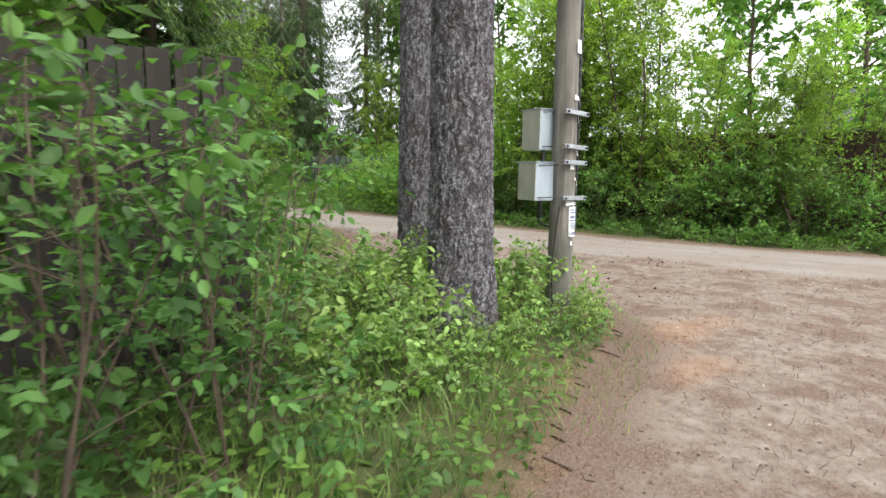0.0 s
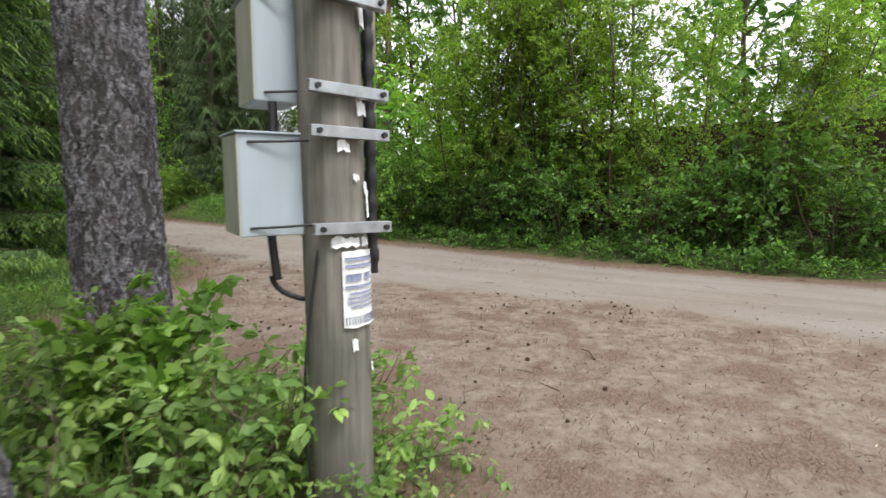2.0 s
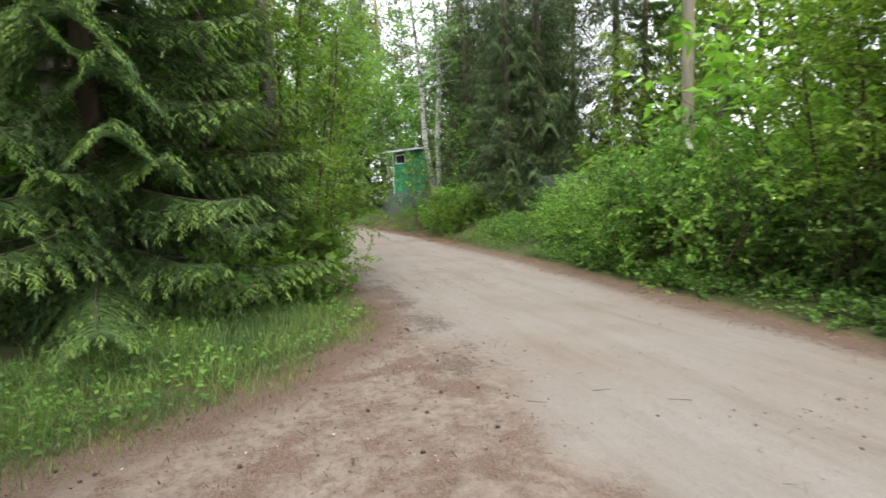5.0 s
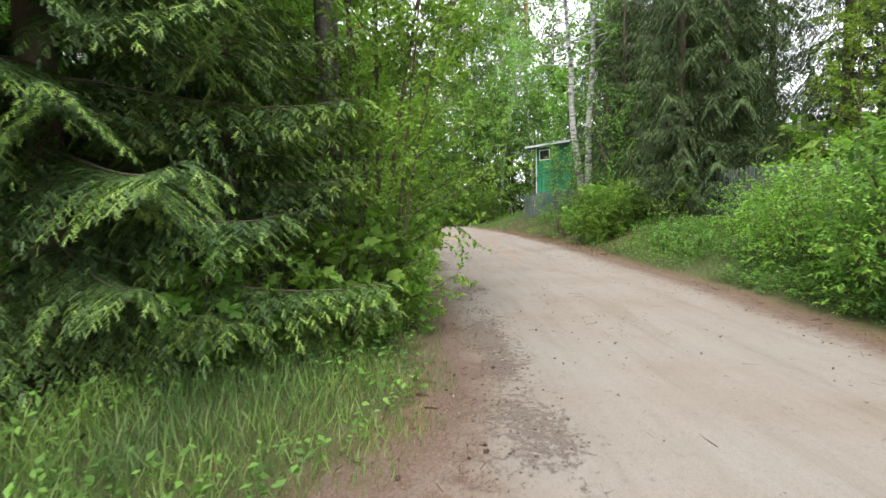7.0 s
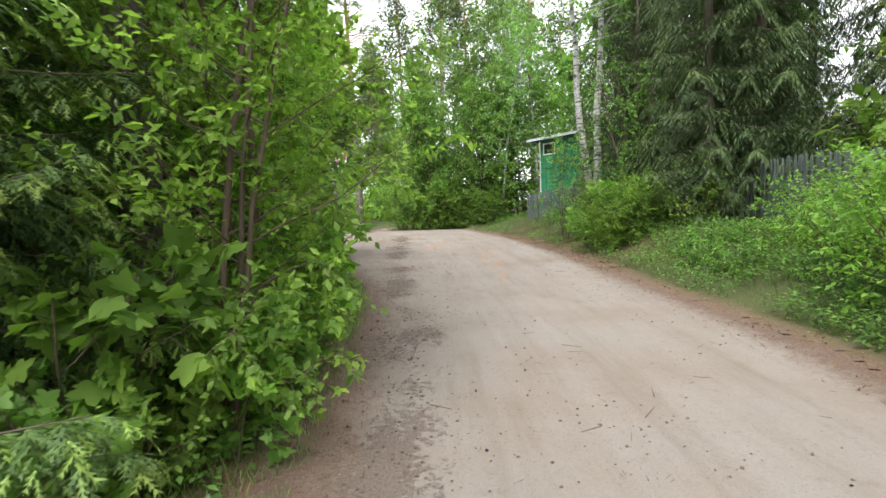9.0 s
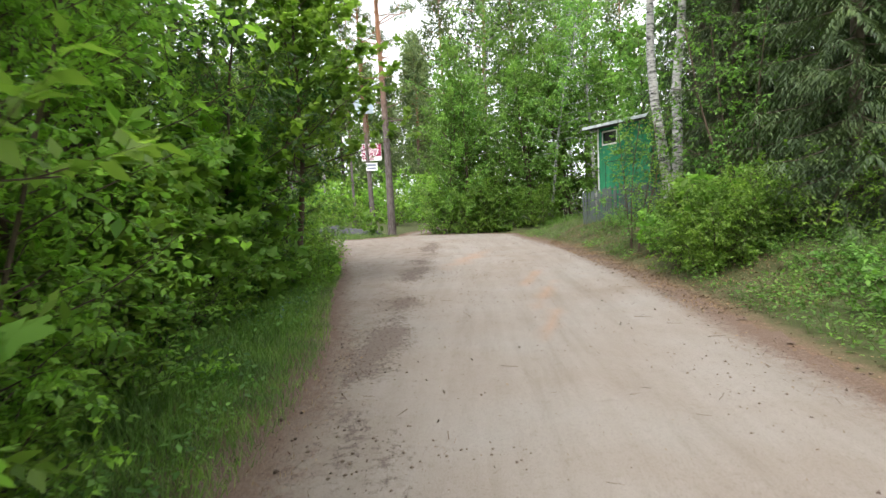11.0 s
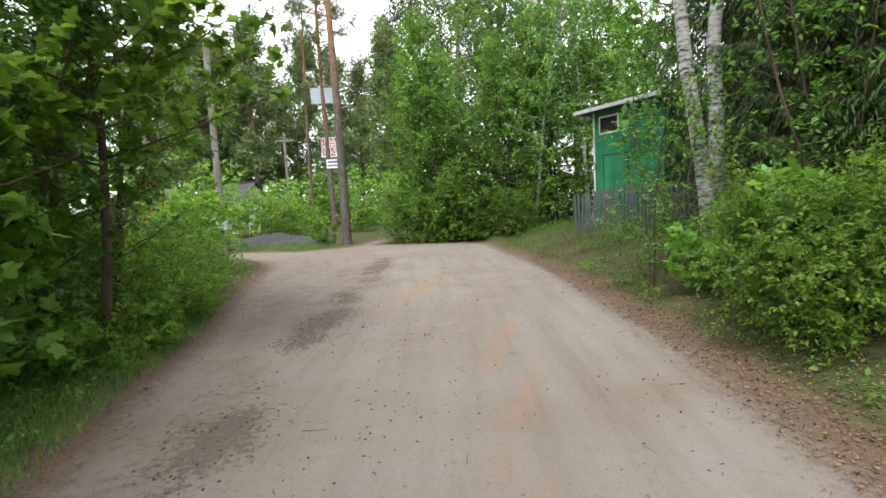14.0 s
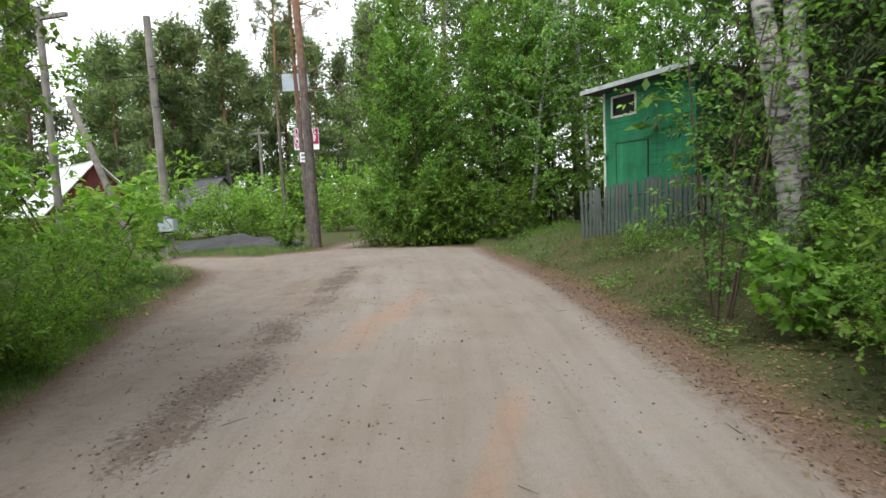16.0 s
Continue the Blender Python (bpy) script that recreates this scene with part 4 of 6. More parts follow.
place(dark_tree, [(-1.1, 21.7, 1.0), (-2.0, 23.6, 1.0), (-3.4, 21.5, 1.2), (-3.9, 25.6, 1.0), (8.0, 29.7, 0.45), (8.7, 27.4, 0.5), (7.3, 32.3, 0.38)], 38)
left_shrub = broadleaf_thing("verge_shrub", "bright green leafy shrub on the verge", "shrub", LEAF_FRESH, BARK, 0, 0, "near roadside shrubs",
                             seed=39, height=1.4, spread=0.85, clear=0.03, limbs=28, twigs=8, per=10, size=0.075, r0=0.012, stems=5, lean=0.5)
place(left_shrub, [(1.9, 13.0, 0.8), (2.0, 16.2, 0.7), (1.1, 17.4, 0.8), (0.0, 19.9, 0.8), (-1.0, 22.9, 0.8), (-1.6, 25.2, 0.9), (-2.4, 26.8, 0.9), (-3.3, 28.6, 1.0), (-4.4, 27.2, 1.1),
                   (-4.8, 30.2, 1.1), (-6.0, 31.6, 1.0), (-6.6, 29.2, 0.9), (-7.8, 33.2, 0.8), (-5.2, 25.0, 1.1), (-9.2, 34.0, 0.8), (-7.4, 26.6, 1.0), (-8.8, 30.5, 0.8), (-10.5, 35.4, 0.8), (-11.5, 32.6, 0.8),
                   (-0.9, 24.2, 0.5), (-1.3, 25.0, 0.45), (-0.7, 23.5, 0.55), (-1.9, 26.0, 0.5), (-2.7, 27.7, 0.55), (-0.4, 23.9, 0.35), (-1.5, 26.3, 0.4), (-2.1, 26.9, 0.45)], 40)

maple_tree = broadleaf_thing("maple_tree", "young maple reaching over the road with large fresh leaves", "tree", LEAF_FRESH, BARK, 0, 0, "near roadside trees",
                             seed=62, height=6.0, spread=2.1, clear=0.36, limbs=44, twigs=10, per=13, size=0.14, shape=MAPLE, r0=0.07, lean=0.03, droop=0.1, tw=(0.25, 0.6))
place(maple_tree, [(-1.0, 24.2, 1.0)], 63)

# by the start
start_shrub = broadleaf_thing("leafy_shrub", "leafy shrub growing against the dark fence", "shrub", LEAF_DARK, BARK, 0, 0, "",
                              seed=41, height=2.4, spread=0.7, clear=0.08, limbs=24, twigs=6, per=7, size=0.085, shape=LEAF_FINE, r0=0.012, stems=5, lean=0.22)
place(start_shrub, [(-1.25, 2.75, 1.0), (-0.7, 3.05, 0.8), (-0.95, 3.3, 0.8), (-2.3, 2.5, 0.95), (-1.0, 2.35, 0.75), (-1.75, 2.2, 0.8)], 42)
herb = broadleaf_thing("tall_herb", "tall leafy herb round the pine trunks", "plant", LEAF_HERB, BARK, 0, 0, "herbs by the trunks",
                       seed=43, height=0.75, spread=0.4, clear=0.1, limbs=24, twigs=4, per=8, size=0.065, shape=LEAF_FINE, r0=0.006, stems=5, lean=0.4, tw=(0.1, 0.25))
place(herb, [(0.75, 3.05, 0.62), (1.2, 2.95, 0.5), (0.3, 3.4, 1.15), (1.6, 3.2, 0.7), (1.9, 3.6, 0.95), (2.2, 3.95, 1.0), (2.6, 4.0, 0.9), (2.95, 3.7, 0.8), (0.7, 3.9, 1.1), (0.1, 4.2, 1.2),
             (1.5, 4.3, 1.0), (0.9, 4.7, 0.9), (2.0, 4.7, 1.0), (2.8, 4.5, 0.8), (-0.2, 3.2, 1.0), (-0.1, 2.6, 0.8), (0.4, 2.8, 0.75), (1.4, 5.2, 1.0), (0.3, 5.3, 0.9), (2.6, 3.2, 0.55), (2.2, 3.1, 0.55)], 45)

# forest all round, further off
rs = random.Random(50)
forest = [(x + rs.uniform(-1.5, 1.5), y + rs.uniform(-1.5, 1.5), rs.uniform(1.0, 1.5)) for x, y in
          [(24, -6), (26, 6), (18, 15), (17, 22), (21, 12), (-4, 11), (-6, 14), (-4, 17), (-8, 10), (-9, 17), (-6, 20), (-12, 13), (-10, 22), (-2, 9),
           (-7, 6), (-11, 5), (-13, 20), (-15, 26), (-13, 31), (8, 48), (12, 40), (14, 45), (9, 37), (14, 36), (3, 55), (-1, 56), (-14, 0), (-9, -5), (0, -9), (7, -10), (-16, 8)]]
far_tree = broadleaf_thing("forest_tree", "leafy tree of the surrounding wood", "tree", LEAF_MID, BARK, 0, 0, "surrounding wood",
                           seed=51, height=8.5, spread=2.4, clear=0.1, limbs=42, twigs=9, per=6, size=0.3, r0=0.1)
forest += [(15.5, 13, 1.1), (17.5, 5, 1.0), (16, 18, 1.1), (18.5, 8.5, 1.2), (15, 24, 1.2), (17, 29, 1.3)]
forest += [(-36, 72, 1.9), (-30, 80, 2.0), (-24, 78, 1.7), (-18, 84, 2.0), (-42, 66, 1.9), (-46, 58, 1.8), (-50, 50, 1.8), (-12, 82, 1.9), (-8, 74, 1.7), (-36, 48, 1.3), (-33, 66, 1.5), (-3, 64, 1.5), (-10, 68, 1.4), (-46, 74, 2.0)]
place(far_tree, forest, 52)
place_pines = [(-1.5, 15.5), (-3, 19), (-8, 13), (-5, 24), (-11, 18), (14, 20), (19, 3), (13, 30), (15, 27), (-2, 48), (2, 52), (6, 52), (-7, 56), (10, 44), (-1, 53), (4, 47)]
tall_pine = pine_thing(0, 0, "tall pine of the surrounding wood", 53, 17, 0.17, 0.5, "surrounding pines", limbs=24, puff=9, nl=0.36, shape=SPRIG)
place(tall_pine, [(x, y, rs.uniform(0.85, 1.15)) for x, y in place_pines], 54)
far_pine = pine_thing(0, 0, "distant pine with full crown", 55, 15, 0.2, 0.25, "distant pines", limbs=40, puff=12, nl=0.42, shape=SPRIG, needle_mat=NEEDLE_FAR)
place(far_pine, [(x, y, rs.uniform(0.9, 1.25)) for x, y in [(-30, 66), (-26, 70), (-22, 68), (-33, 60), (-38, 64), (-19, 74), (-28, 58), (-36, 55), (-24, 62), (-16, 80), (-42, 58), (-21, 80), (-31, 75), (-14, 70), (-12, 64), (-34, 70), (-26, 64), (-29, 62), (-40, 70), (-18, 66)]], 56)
forest_shrub = broadleaf_thing("forest_shrub", "dense undergrowth bush of the surrounding wood", "shrub", LEAF_LIGHT, BARK, 0, 0, "undergrowth",
                               seed=60, height=2.8, spread=1.5, clear=0.03, limbs=28, twigs=6, per=6, size=0.23, r0=0.03, stems=4, lean=0.4)
under = [(-3 + rs.uniform(-1, 1), y, rs.uniform(0.9, 1.4)) for y in range(6, 26, 2)] + [(-7 + rs.uniform(-1.5, 1.5), y, rs.uniform(1.0, 1.6)) for y in range(4, 32, 3)]
under += [(x, 43.5 + rs.uniform(-1, 1), rs.uniform(0.9, 1.4)) for x in range(-3, 14, 2)] + [(12.5 + rs.uniform(-1, 1), y, rs.uniform(0.9, 1.5)) for y in range(14, 42, 3)]
under += [(x, 45.5 + rs.uniform(-2, 2), rs.uniform(0.7, 1.2)) for x in (-16, -13)] + [(-13 + rs.uniform(-1, 1), y, rs.uniform(0.45, 0.6)) for y in (35, 37, 39.5)]
under += [(-16, 36, 0.6), (-19, 40, 0.6), (-22, 44, 0.7), (-14, 42, 0.8), (-12.5, 45.5, 0.9), (-13.5, 49, 1.1), (-16, 54, 1.2), (-9, 50, 1.0), (-8, 54, 1.3), (-11, 57, 1.5), (-27, 41, 0.8), (-15, 47, 0.9)]
under += [(x, 3.5 + rs.uniform(-1, 2), 1.3) for x in (-8, -12, -16)] + [(18, -3, 1.4), (19, 12, 1.4), (17, 17, 1.4), (16, 21, 1.3), (-20, 30, 1.4), (-17, 22, 1.4), (-28, 52, 1.0)]
under += [(-11.0, 44.0, 0.75), (-9.3, 44.5, 0.7), (-13.6, 41.4, 1.4), (-14.8, 39.6, 0.8), (-18, 46, 1.0), (-12.6, 47, 0.9)]
under += [(4 + 58 * math.cos(a) + rs.uniform(-2, 2), 20 + 58 * math.sin(a) + rs.uniform(-2, 2), rs.uniform(1.7, 2.3)) for a in [math.radians(106 + 4.2 * k) for k in range(12)]]
under += [(-26, 63, 1.8), (-22.5, 66, 1.9), (-18, 64.5, 1.7), (-14.5, 62, 1.6), (-24, 60, 1.2), (-30, 57, 1.5), (-33, 60, 1.6), (-10.5, 60, 1.5), (-21, 70, 2.0)]
place(forest_shrub, under, 61)
pine_thing(-5.6, 40.5, "tall pine with reddish bark where the lane forks", 57, 17, 0.2, 0.55, "", limbs=26, puff=22, nl=0.2, lean=(-0.012, 0), dead=6)
pine_thing(-11.1, 50.6, "tall pine bearing adverts", 58, 18, 0.19, 0.55, "", limbs=26, puff=22, nl=0.2, lean=(-0.02, 0))
pine_thing(-12.0, 49.7, "thin dark pine beside the adverts", 59, 15, 0.11, 0.5, "", limbs=26, puff=22, nl=0.2)
fork_bush = copy_thing(maple_bush, Matrix.Identity(4))
fork_bush.matrix_basis = pose(-6.2, 40.2, land_at(-6.2, 40.2), 0, 0, 70)
tagged(fork_bush, "small bright green bush at the pine's foot", "shrub", "maple saplings")


# ---- the two old pines by the drive ----
def old_pine(x, y, radius, lean, height, seed, label, segs=140, rows=260):
    ob = thing("pine_tree", x, y, land_at(x, y), label, "tree", "old pines by the drive")
    top = 5.0
    t = np.linspace(0, 1, rows)
    th = np.linspace(0, 2 * np.pi, segs, endpoint=False)
    pos, plate = np.zeros((rows, segs, 3)), np.zeros((rows, segs))
    off = Vector((seed * 3.1, seed * 1.7, 0))
    for i in range(rows):
        z = -0.2 + t[i] * (top + 0.2)
        r = radius * (1.0 - 0.035 * z) + 0.24 * radius * math.exp(-max(z, 0) * 2.2)
        cx, cy = lean[0] * z, lean[1] * z
        for j in range(segs):
            c, s = math.cos(th[j]), math.sin(th[j])
            q = Vector((c * radius, s * radius, z))
            w = noise.noise(q * 7 + off) * 0.9
            d = noise.voronoi(Vector((q.x * 30 + w, q.y * 30 - w, q.z * 8.5 + 1.4 * w)) + off, distance_metric="DISTANCE")[0]
            crack = min(1.0, (d[1] - d[0]) * 2.6)
            flake = noise.noise(Vector((q.x * 45, q.y * 45, q.z * 34)) + off)
            lump = noise.noise(q * 3 + off) * 0.012
            k = r + lump + 0.019 * crack ** 0.6 - 0.014 + 0.009 * flake * crack
            pos[i, j] = (cx + c * k, cy + s * k, z)
            plate[i, j] = crack
    i, j = np.meshgrid(np.arange(rows - 1), np.arange(segs), indexing="ij")
    p, q = (i * segs + j).ravel(), (i * segs + (j + 1) % segs).ravel()
    f = np.stack([p, q, q + segs, p + segs], 1)
    part("trunk", np_mesh("trunk", pos.reshape(-1, 3), f, OLD_BARK, True, [("plate", plate.ravel())]), None, ob)
    rng = np.random.default_rng(seed)
    wood = Soup()
    zt = np.linspace(top, height, 8)
    wood.tube(np.stack([lean[0] * zt, lean[1] * zt, zt], 1), np.linspace(radius * 0.79, radius * 0.25, 8), 14)
    ends = []
    for k in range(26):
        z = height * (0.6 + 0.4 * (k + rng.random()) / 26)
        az = rng.random() * 6.28
        limb = path_from(rng, (lean[0] * z, lean[1] * z, z), (np.cos(az), np.sin(az), 0.3), 2.6 * (1.25 - z / height) + 0.8, 6, 0.15)
        wood.tube(limb, np.linspace(0.06, 0.01, 7), 5)
        for u in rng.random(8) * 4 + 2:
            b0 = np.array([np.interp(u, np.arange(7), limb[:, c]) for c in range(3)])
            ends.append(b0 + unit(rng.normal(0, 1, 3)) * 0.4)
    part("upper_trunk", wood.mesh("upper", PINE_BARK, True), None, ob, "reddish upper trunk with limbs")
    e = np.repeat(np.array(ends), 40, axis=0)
    v, f = scatter_shape(NEEDLE, e + rng.normal(0, 0.08, e.shape), rng.normal(0, 1, e.shape), rng.normal(0, 1, e.shape), np.full(len(e), 0.16))
    part("needles", np_mesh("needles", v, f, NEEDLE_PINE), None, ob)
    return ob


old_pine(1.25, 3.53, 0.268, (-0.01, 0.01), 16, 1, "old pine trunk with thick grey plated bark among herbs", 190, 400)
old_pine(2.12, 5.32, 0.24, (-0.012, 0.0), 17, 2, "second old pine trunk with furrowed grey bark")


# ---- poles ----
def pole_mesh(name, r0, r1, height, lean, mat_, seed=1, segs=28, rows=90):
    t = np.linspace(0, 1, rows)
    th = np.linspace(0, 2 * np.pi, segs, endpoint=False)
    pos = np.zeros((rows, segs, 3))
    for i in range(rows):
        z = -0.3 + t[i] * (height + 0.3)
        for j in range(segs):
            q = Vector((math.cos(th[j]) * 3 + seed, math.sin(th[j]) * 3, z * 0.35))
            r = (r0 + (r1 - r0) * t[i]) * (1 + 0.035 * noise.noise(q) + 0.03 * noise.noise(q * 4))
            pos[i, j] = (lean[0] * z + r * math.cos(th[j]), lean[1] * z + r * math.sin(th[j]), z)
    i, j = np.meshgrid(np.arange(rows - 1), np.arange(segs), indexing="ij")
    p, q = (i * segs + j).ravel(), (i * segs + (j + 1) % segs).ravel()
    f = [tuple(r) for r in np.stack([p, q, q + segs, p + segs], 1)]
    me = np_mesh(name, pos.reshape(-1, 3), np.array(f), mat_, True)
    return me


P1 = (2.57, 3.56)
P1Z = land_at(*P1)
pole1 = thing("utility_pole", P1[0], P1[1], P1Z, "weathered wooden utility pole with paper scraps and steel straps", "utility pole", "utility poles")
LEAN1 = (-0.018, 0.0)
part("shaft", pole_mesh("shaft", 0.122, 0.095, 8.0, LEAN1, POLE_WOOD, 3), None, pole1)


def strap(z, tilt):
    bm = bmesh.new()
    x = LEAN1[0] * z
    m = Matrix.Translation((x, 0, z)) @ Matrix.Rotation(radians(-8), 4, "Z") @ Matrix.Rotation(radians(tilt), 4, "Y")
    box(bm, -0.125, 0.165, -0.150, -0.146, -0.019, 0.019, 0.001, m)
    box(bm, -0.125, 0.165, -0.146, -0.112, 0.016, 0.020, 0.001, m)
    box(bm, -0.125, 0.165, -0.146, -0.112, -0.020, -0.016, 0.001, m)
    ob = part("strap", bm, ZINC, pole1, "galvanised steel channel strap")
    for sx in (-0.098, 0.142):
        b2 = bmesh.new()
        bmesh.ops.create_cone(b2, cap_ends=True, segments=6, radius1=0.011, radius2=0.010, depth=0.016, matrix=m @ Matrix.Translation((sx, -0.157, 0)) @ Matrix.Rotation(radians(90), 4, "X"))
        part("bolt", b2, RUBBER, ob)
    return ob


for z_, tl in ((1.965, 4.0), (1.65, 3.0), (1.505, 1.5), (1.17, 0.0)):
    strap(z_, tl)


def meter_cabinet(x, y, z, w, d, h, rz, label):
    ob = thing("electric_box", x, y, z, label, "electric box", "boxes on the pole", rz)
    body = part("body", boxed(0, w, 0, d, 0, h, 0.006), METAL_GREY, ob)
    part("side_cover", boxed(-0.006, 0.0, -0.004, d + 0.004, 0.004, h - 0.004, 0.002), METAL_BEIGE, ob, "yellowed algae-stained side cover")
    part("door", boxed(0.012, w - 0.012, d, d + 0.014, 0.012, h - 0.012, 0.004), METAL_GREY, ob)
    part("rain_lip", boxed(-0.012, w + 0.004, -0.012, d + 0.03, h, h + 0.008, 0.003), METAL_GREY, ob)
    for zz in (0.03, h - 0.03):
        rod = Soup()
        rod.tube([(0.03, -0.004, zz), (w * 0.6, -0.03, zz + 0.004), (w + 0.03, -0.065, zz + 0.012)], [0.005] * 3, 6)
        part("tie_rod", rod.mesh("rod", RUBBER, True), None, ob, "dark steel tie rod")
    return ob


meter_cabinet(2.215, 3.615, 1.14 + P1Z, 0.24, 0.25, 0.36, -8, "grey steel electric box strapped low on the pole")
meter_cabinet(2.30, 3.66, 1.62 + P1Z, 0.165, 0.25, 0.38, -8, "grey steel electric box strapped above another")

cable = Soup()
zs = np.linspace(0.98, 8.0, 400)
cable.tube(np.stack([0.14 + LEAN1[0] * zs, -0.04 + 0 * zs, zs], 1), 0.0225 + 0.003 * np.sign(np.sin(zs * 420)), 8)
u_ = np.linspace(0, np.pi, 16)
cable.tube(np.stack([-0.06 + 0.16 * np.cos(u_), 0.05 - 0.08 * np.cos(u_), 0.98 - 0.10 * np.sin(u_)], 1), np.full(16, 0.011), 8)
zb = np.linspace(0.97, 1.62, 30)
cable.tube(np.stack([-0.22 + 0.012 * np.sin(zb * 9), 0.10 + 0 * zb, zb], 1), np.full(30, 0.017), 8)
part("conduit", cable.mesh("conduit", RUBBER, True), None, pole1, "black corrugated conduit")
wire = Soup()
zw = np.linspace(0.1, 1.5, 24)
wire.tube(np.stack([-0.135 - 0.05 * np.sin(zw * 3.2), -0.05 + 0 * zw, zw], 1), np.full(24, 0.006), 5)
part("earth_wire", wire.mesh("wire", RUBBER, True), None, pole1, "thin dark earth wire")


def wrapped_sheet(bm, r, a0, a1, z0, z1, lean, n=8, rag=0.0, seed=0, rows=6):
    """A sheet of paper that lies round a pole."""
    rng = random.Random(seed)
    grid = []
    for j in range(rows + 1):
        line = []
        for i in range(n + 1):
            a = radians(a0 + (a1 - a0) * i / n)
            z = z0 + (z1 - z0) * j / rows + (rng.uniform(-rag, rag) if j in (0, rows) else 0)
            k = r + 0.002 * math.sin(i * 2.1 + j * 1.3) + (0.004 if j == 0 else 0)
            line.append(bm.verts.new((lean[0] * z + k * math.cos(a), lean[1] * z + k * math.sin(a), z)))
        grid.append(line)
    for j in range(rows):
        for i in range(n):
            bm.faces.new((grid[j][i], grid[j][i + 1], grid[j + 1][i + 1], grid[j + 1][i]))
    return bm


notice = thing("paper_notice", P1[0], P1[1], P1Z, "white printed paper notice with tear-off strips pasted on the pole", "notice")
NA, NB = -109, -34
part("sheet", wrapped_sheet(bmesh.new(), 0.1285, NA, NB, 0.80, 1.085, LEAN1, 10, 0.003, 2), PAPER, notice)
bars = [(1.05, 1.068, 4, 66), (1.025, 1.040, 4, 68), (0.975, 1.012, 5, 34), (0.975, 1.012, 40, 60), (0.948, 0.962, 3, 68), (0.925, 0.934, 10, 66), (0.908, 0.916, 6, 66), (0.892, 0.899, 6, 64), (0.876, 0.883, 12, 60)]
bars += [(0.812, 0.855, a, a + 1.6) for a in range(3, 68, 5)]
for z0, z1, a0, a1 in bars:
    z1 = z0 + (z1 - z0) * 0.7
    part("text_bar", wrapped_sheet(bmesh.new(), 0.1325, NA + a0, NA + a1, z0, z1, LEAN1, 8, 0.0, 0, 2), INK, notice)
rs = random.Random(61)
for a0, a1, z0, z1 in ((-125, -75, 1.10, 1.135), (-70, -52, 1.10, 1.13), (-110, -90, 1.44, 1.475), (-72, -40, 1.575, 1.62), (-95, -85, 0.715, 0.755), (-60, -35, 1.88, 1.96), (-100, -70, 2.08, 2.12),
                       (-50, -38, 1.2, 1.3), (-84, -72, 1.34, 1.36), (-58, -48, 1.30, 1.33), (-95, -60, 2.5, 2.62), (-45, -35, 0.6, 0.64)):
    part("paper_scrap", wrapped_sheet(bmesh.new(), 0.126, a0, a1, z0, z1, LEAN1, 6, 0.008, int(rs.random() * 99), 3), PAPER, pole1, "torn white paper scrap")

# pole in the hedge and pole by the left-hand yard
pole2 = thing("utility_pole", 10.3, 15.5, land_at(10.3, 15.5), "plain grey-brown wooden utility pole rising from the hedge", "utility pole", "utility poles")
part("shaft", pole_mesh("shaft", 0.125, 0.10, 9.0, (0.0, 0.0), POLE_PALE, 8, 18, 40), None, pole2)
tag2 = bmesh.new()
wrapped_sheet(tag2, 0.13, 200, 300, 1.85, 2.05, (0, 0), 8)
part("number_plate", tag2, PAPER, pole2, "small pale plate")

PX, PY = -9.3, 37.4
pole3 = thing("utility_pole", PX, PY, land_at(PX, PY), "tall grey wooden utility pole with insulators and a brace", "utility pole", "utility poles")
part("shaft", pole_mesh("shaft", 0.14, 0.11, 7.9, (-0.016, 0.0), POLE_GREY, 5, 18, 40), None, pole3)
brace = Soup()
brace.tube([(-1.6, 0.4, -0.2), (-5.1, 1.4, 6.0)], [0.13, 0.11], 12)
part("brace", brace.mesh("brace", POLE_WOOD, True), None, pole3, "leaning bare wooden brace pole")
part("meter_box", boxed(-0.1, 0.5, -0.36, -0.14, 0.95, 1.35, 0.015), METAL_GREY, pole3, "pale grey meter box")
part("stub", boxed(-0.02, 0.2, -0.3, -0.12, 0.80, 0.95, 0.01), RUBBER, pole3)
for zz in (5.0, 5.9, 6.3):
    ins = Soup()
    ins.tube([(-0.1, -0.1, zz), (0.25, -0.12, zz), (0.27, -0.12, zz + 0.12)], [0.015, 0.015, 0.03], 6)
    part("insulator", ins.mesh("insulator", RUBBER, True), None, pole3)

pole4 = thing("utility_pole", -21, 62, 0, "distant utility pole with a crossarm", "utility pole", "utility poles")
part("shaft", pole_mesh("shaft", 0.13, 0.10, 8.0, (0, 0), POLE_GREY, 4, 12, 20), None, pole4)
part("crossarm", boxed(-0.9, 0.9, -0.06, 0.06, 7.5, 7.65, 0.01), POLE_GREY, pole4)


pole5 = thing("utility_pole", -12.5, 36.3, land_at(-12.5, 36.3), "grey wooden utility pole with a crossarm above the bushes", "utility pole", "utility poles")
part("shaft", pole_mesh("shaft", 0.13, 0.10, 8.1, (0, 0), POLE_GREY, 6, 14, 24), None, pole5)
part("crossarm", boxed(-1.1, 1.1, -0.06, 0.06, 7.7, 7.83, 0.01), POLE_GREY, pole5)


def overhead_wire(a, b, sag, label):
    s = Soup()
    u = np.linspace(0, 1, 24)
    p = np.array(a)[None] * (1 - u[:, None]) + np.array(b)[None] * u[:, None]
    p[:, 2] -= sag * 4 * u * (1 - u)
    s.tube(p, np.full(24, 0.014), 5)
    ob = new("overhead_wire", s.mesh("overhead_wire", RUBBER, True))
    return tagged(ob, label, "wire", "overhead wires")


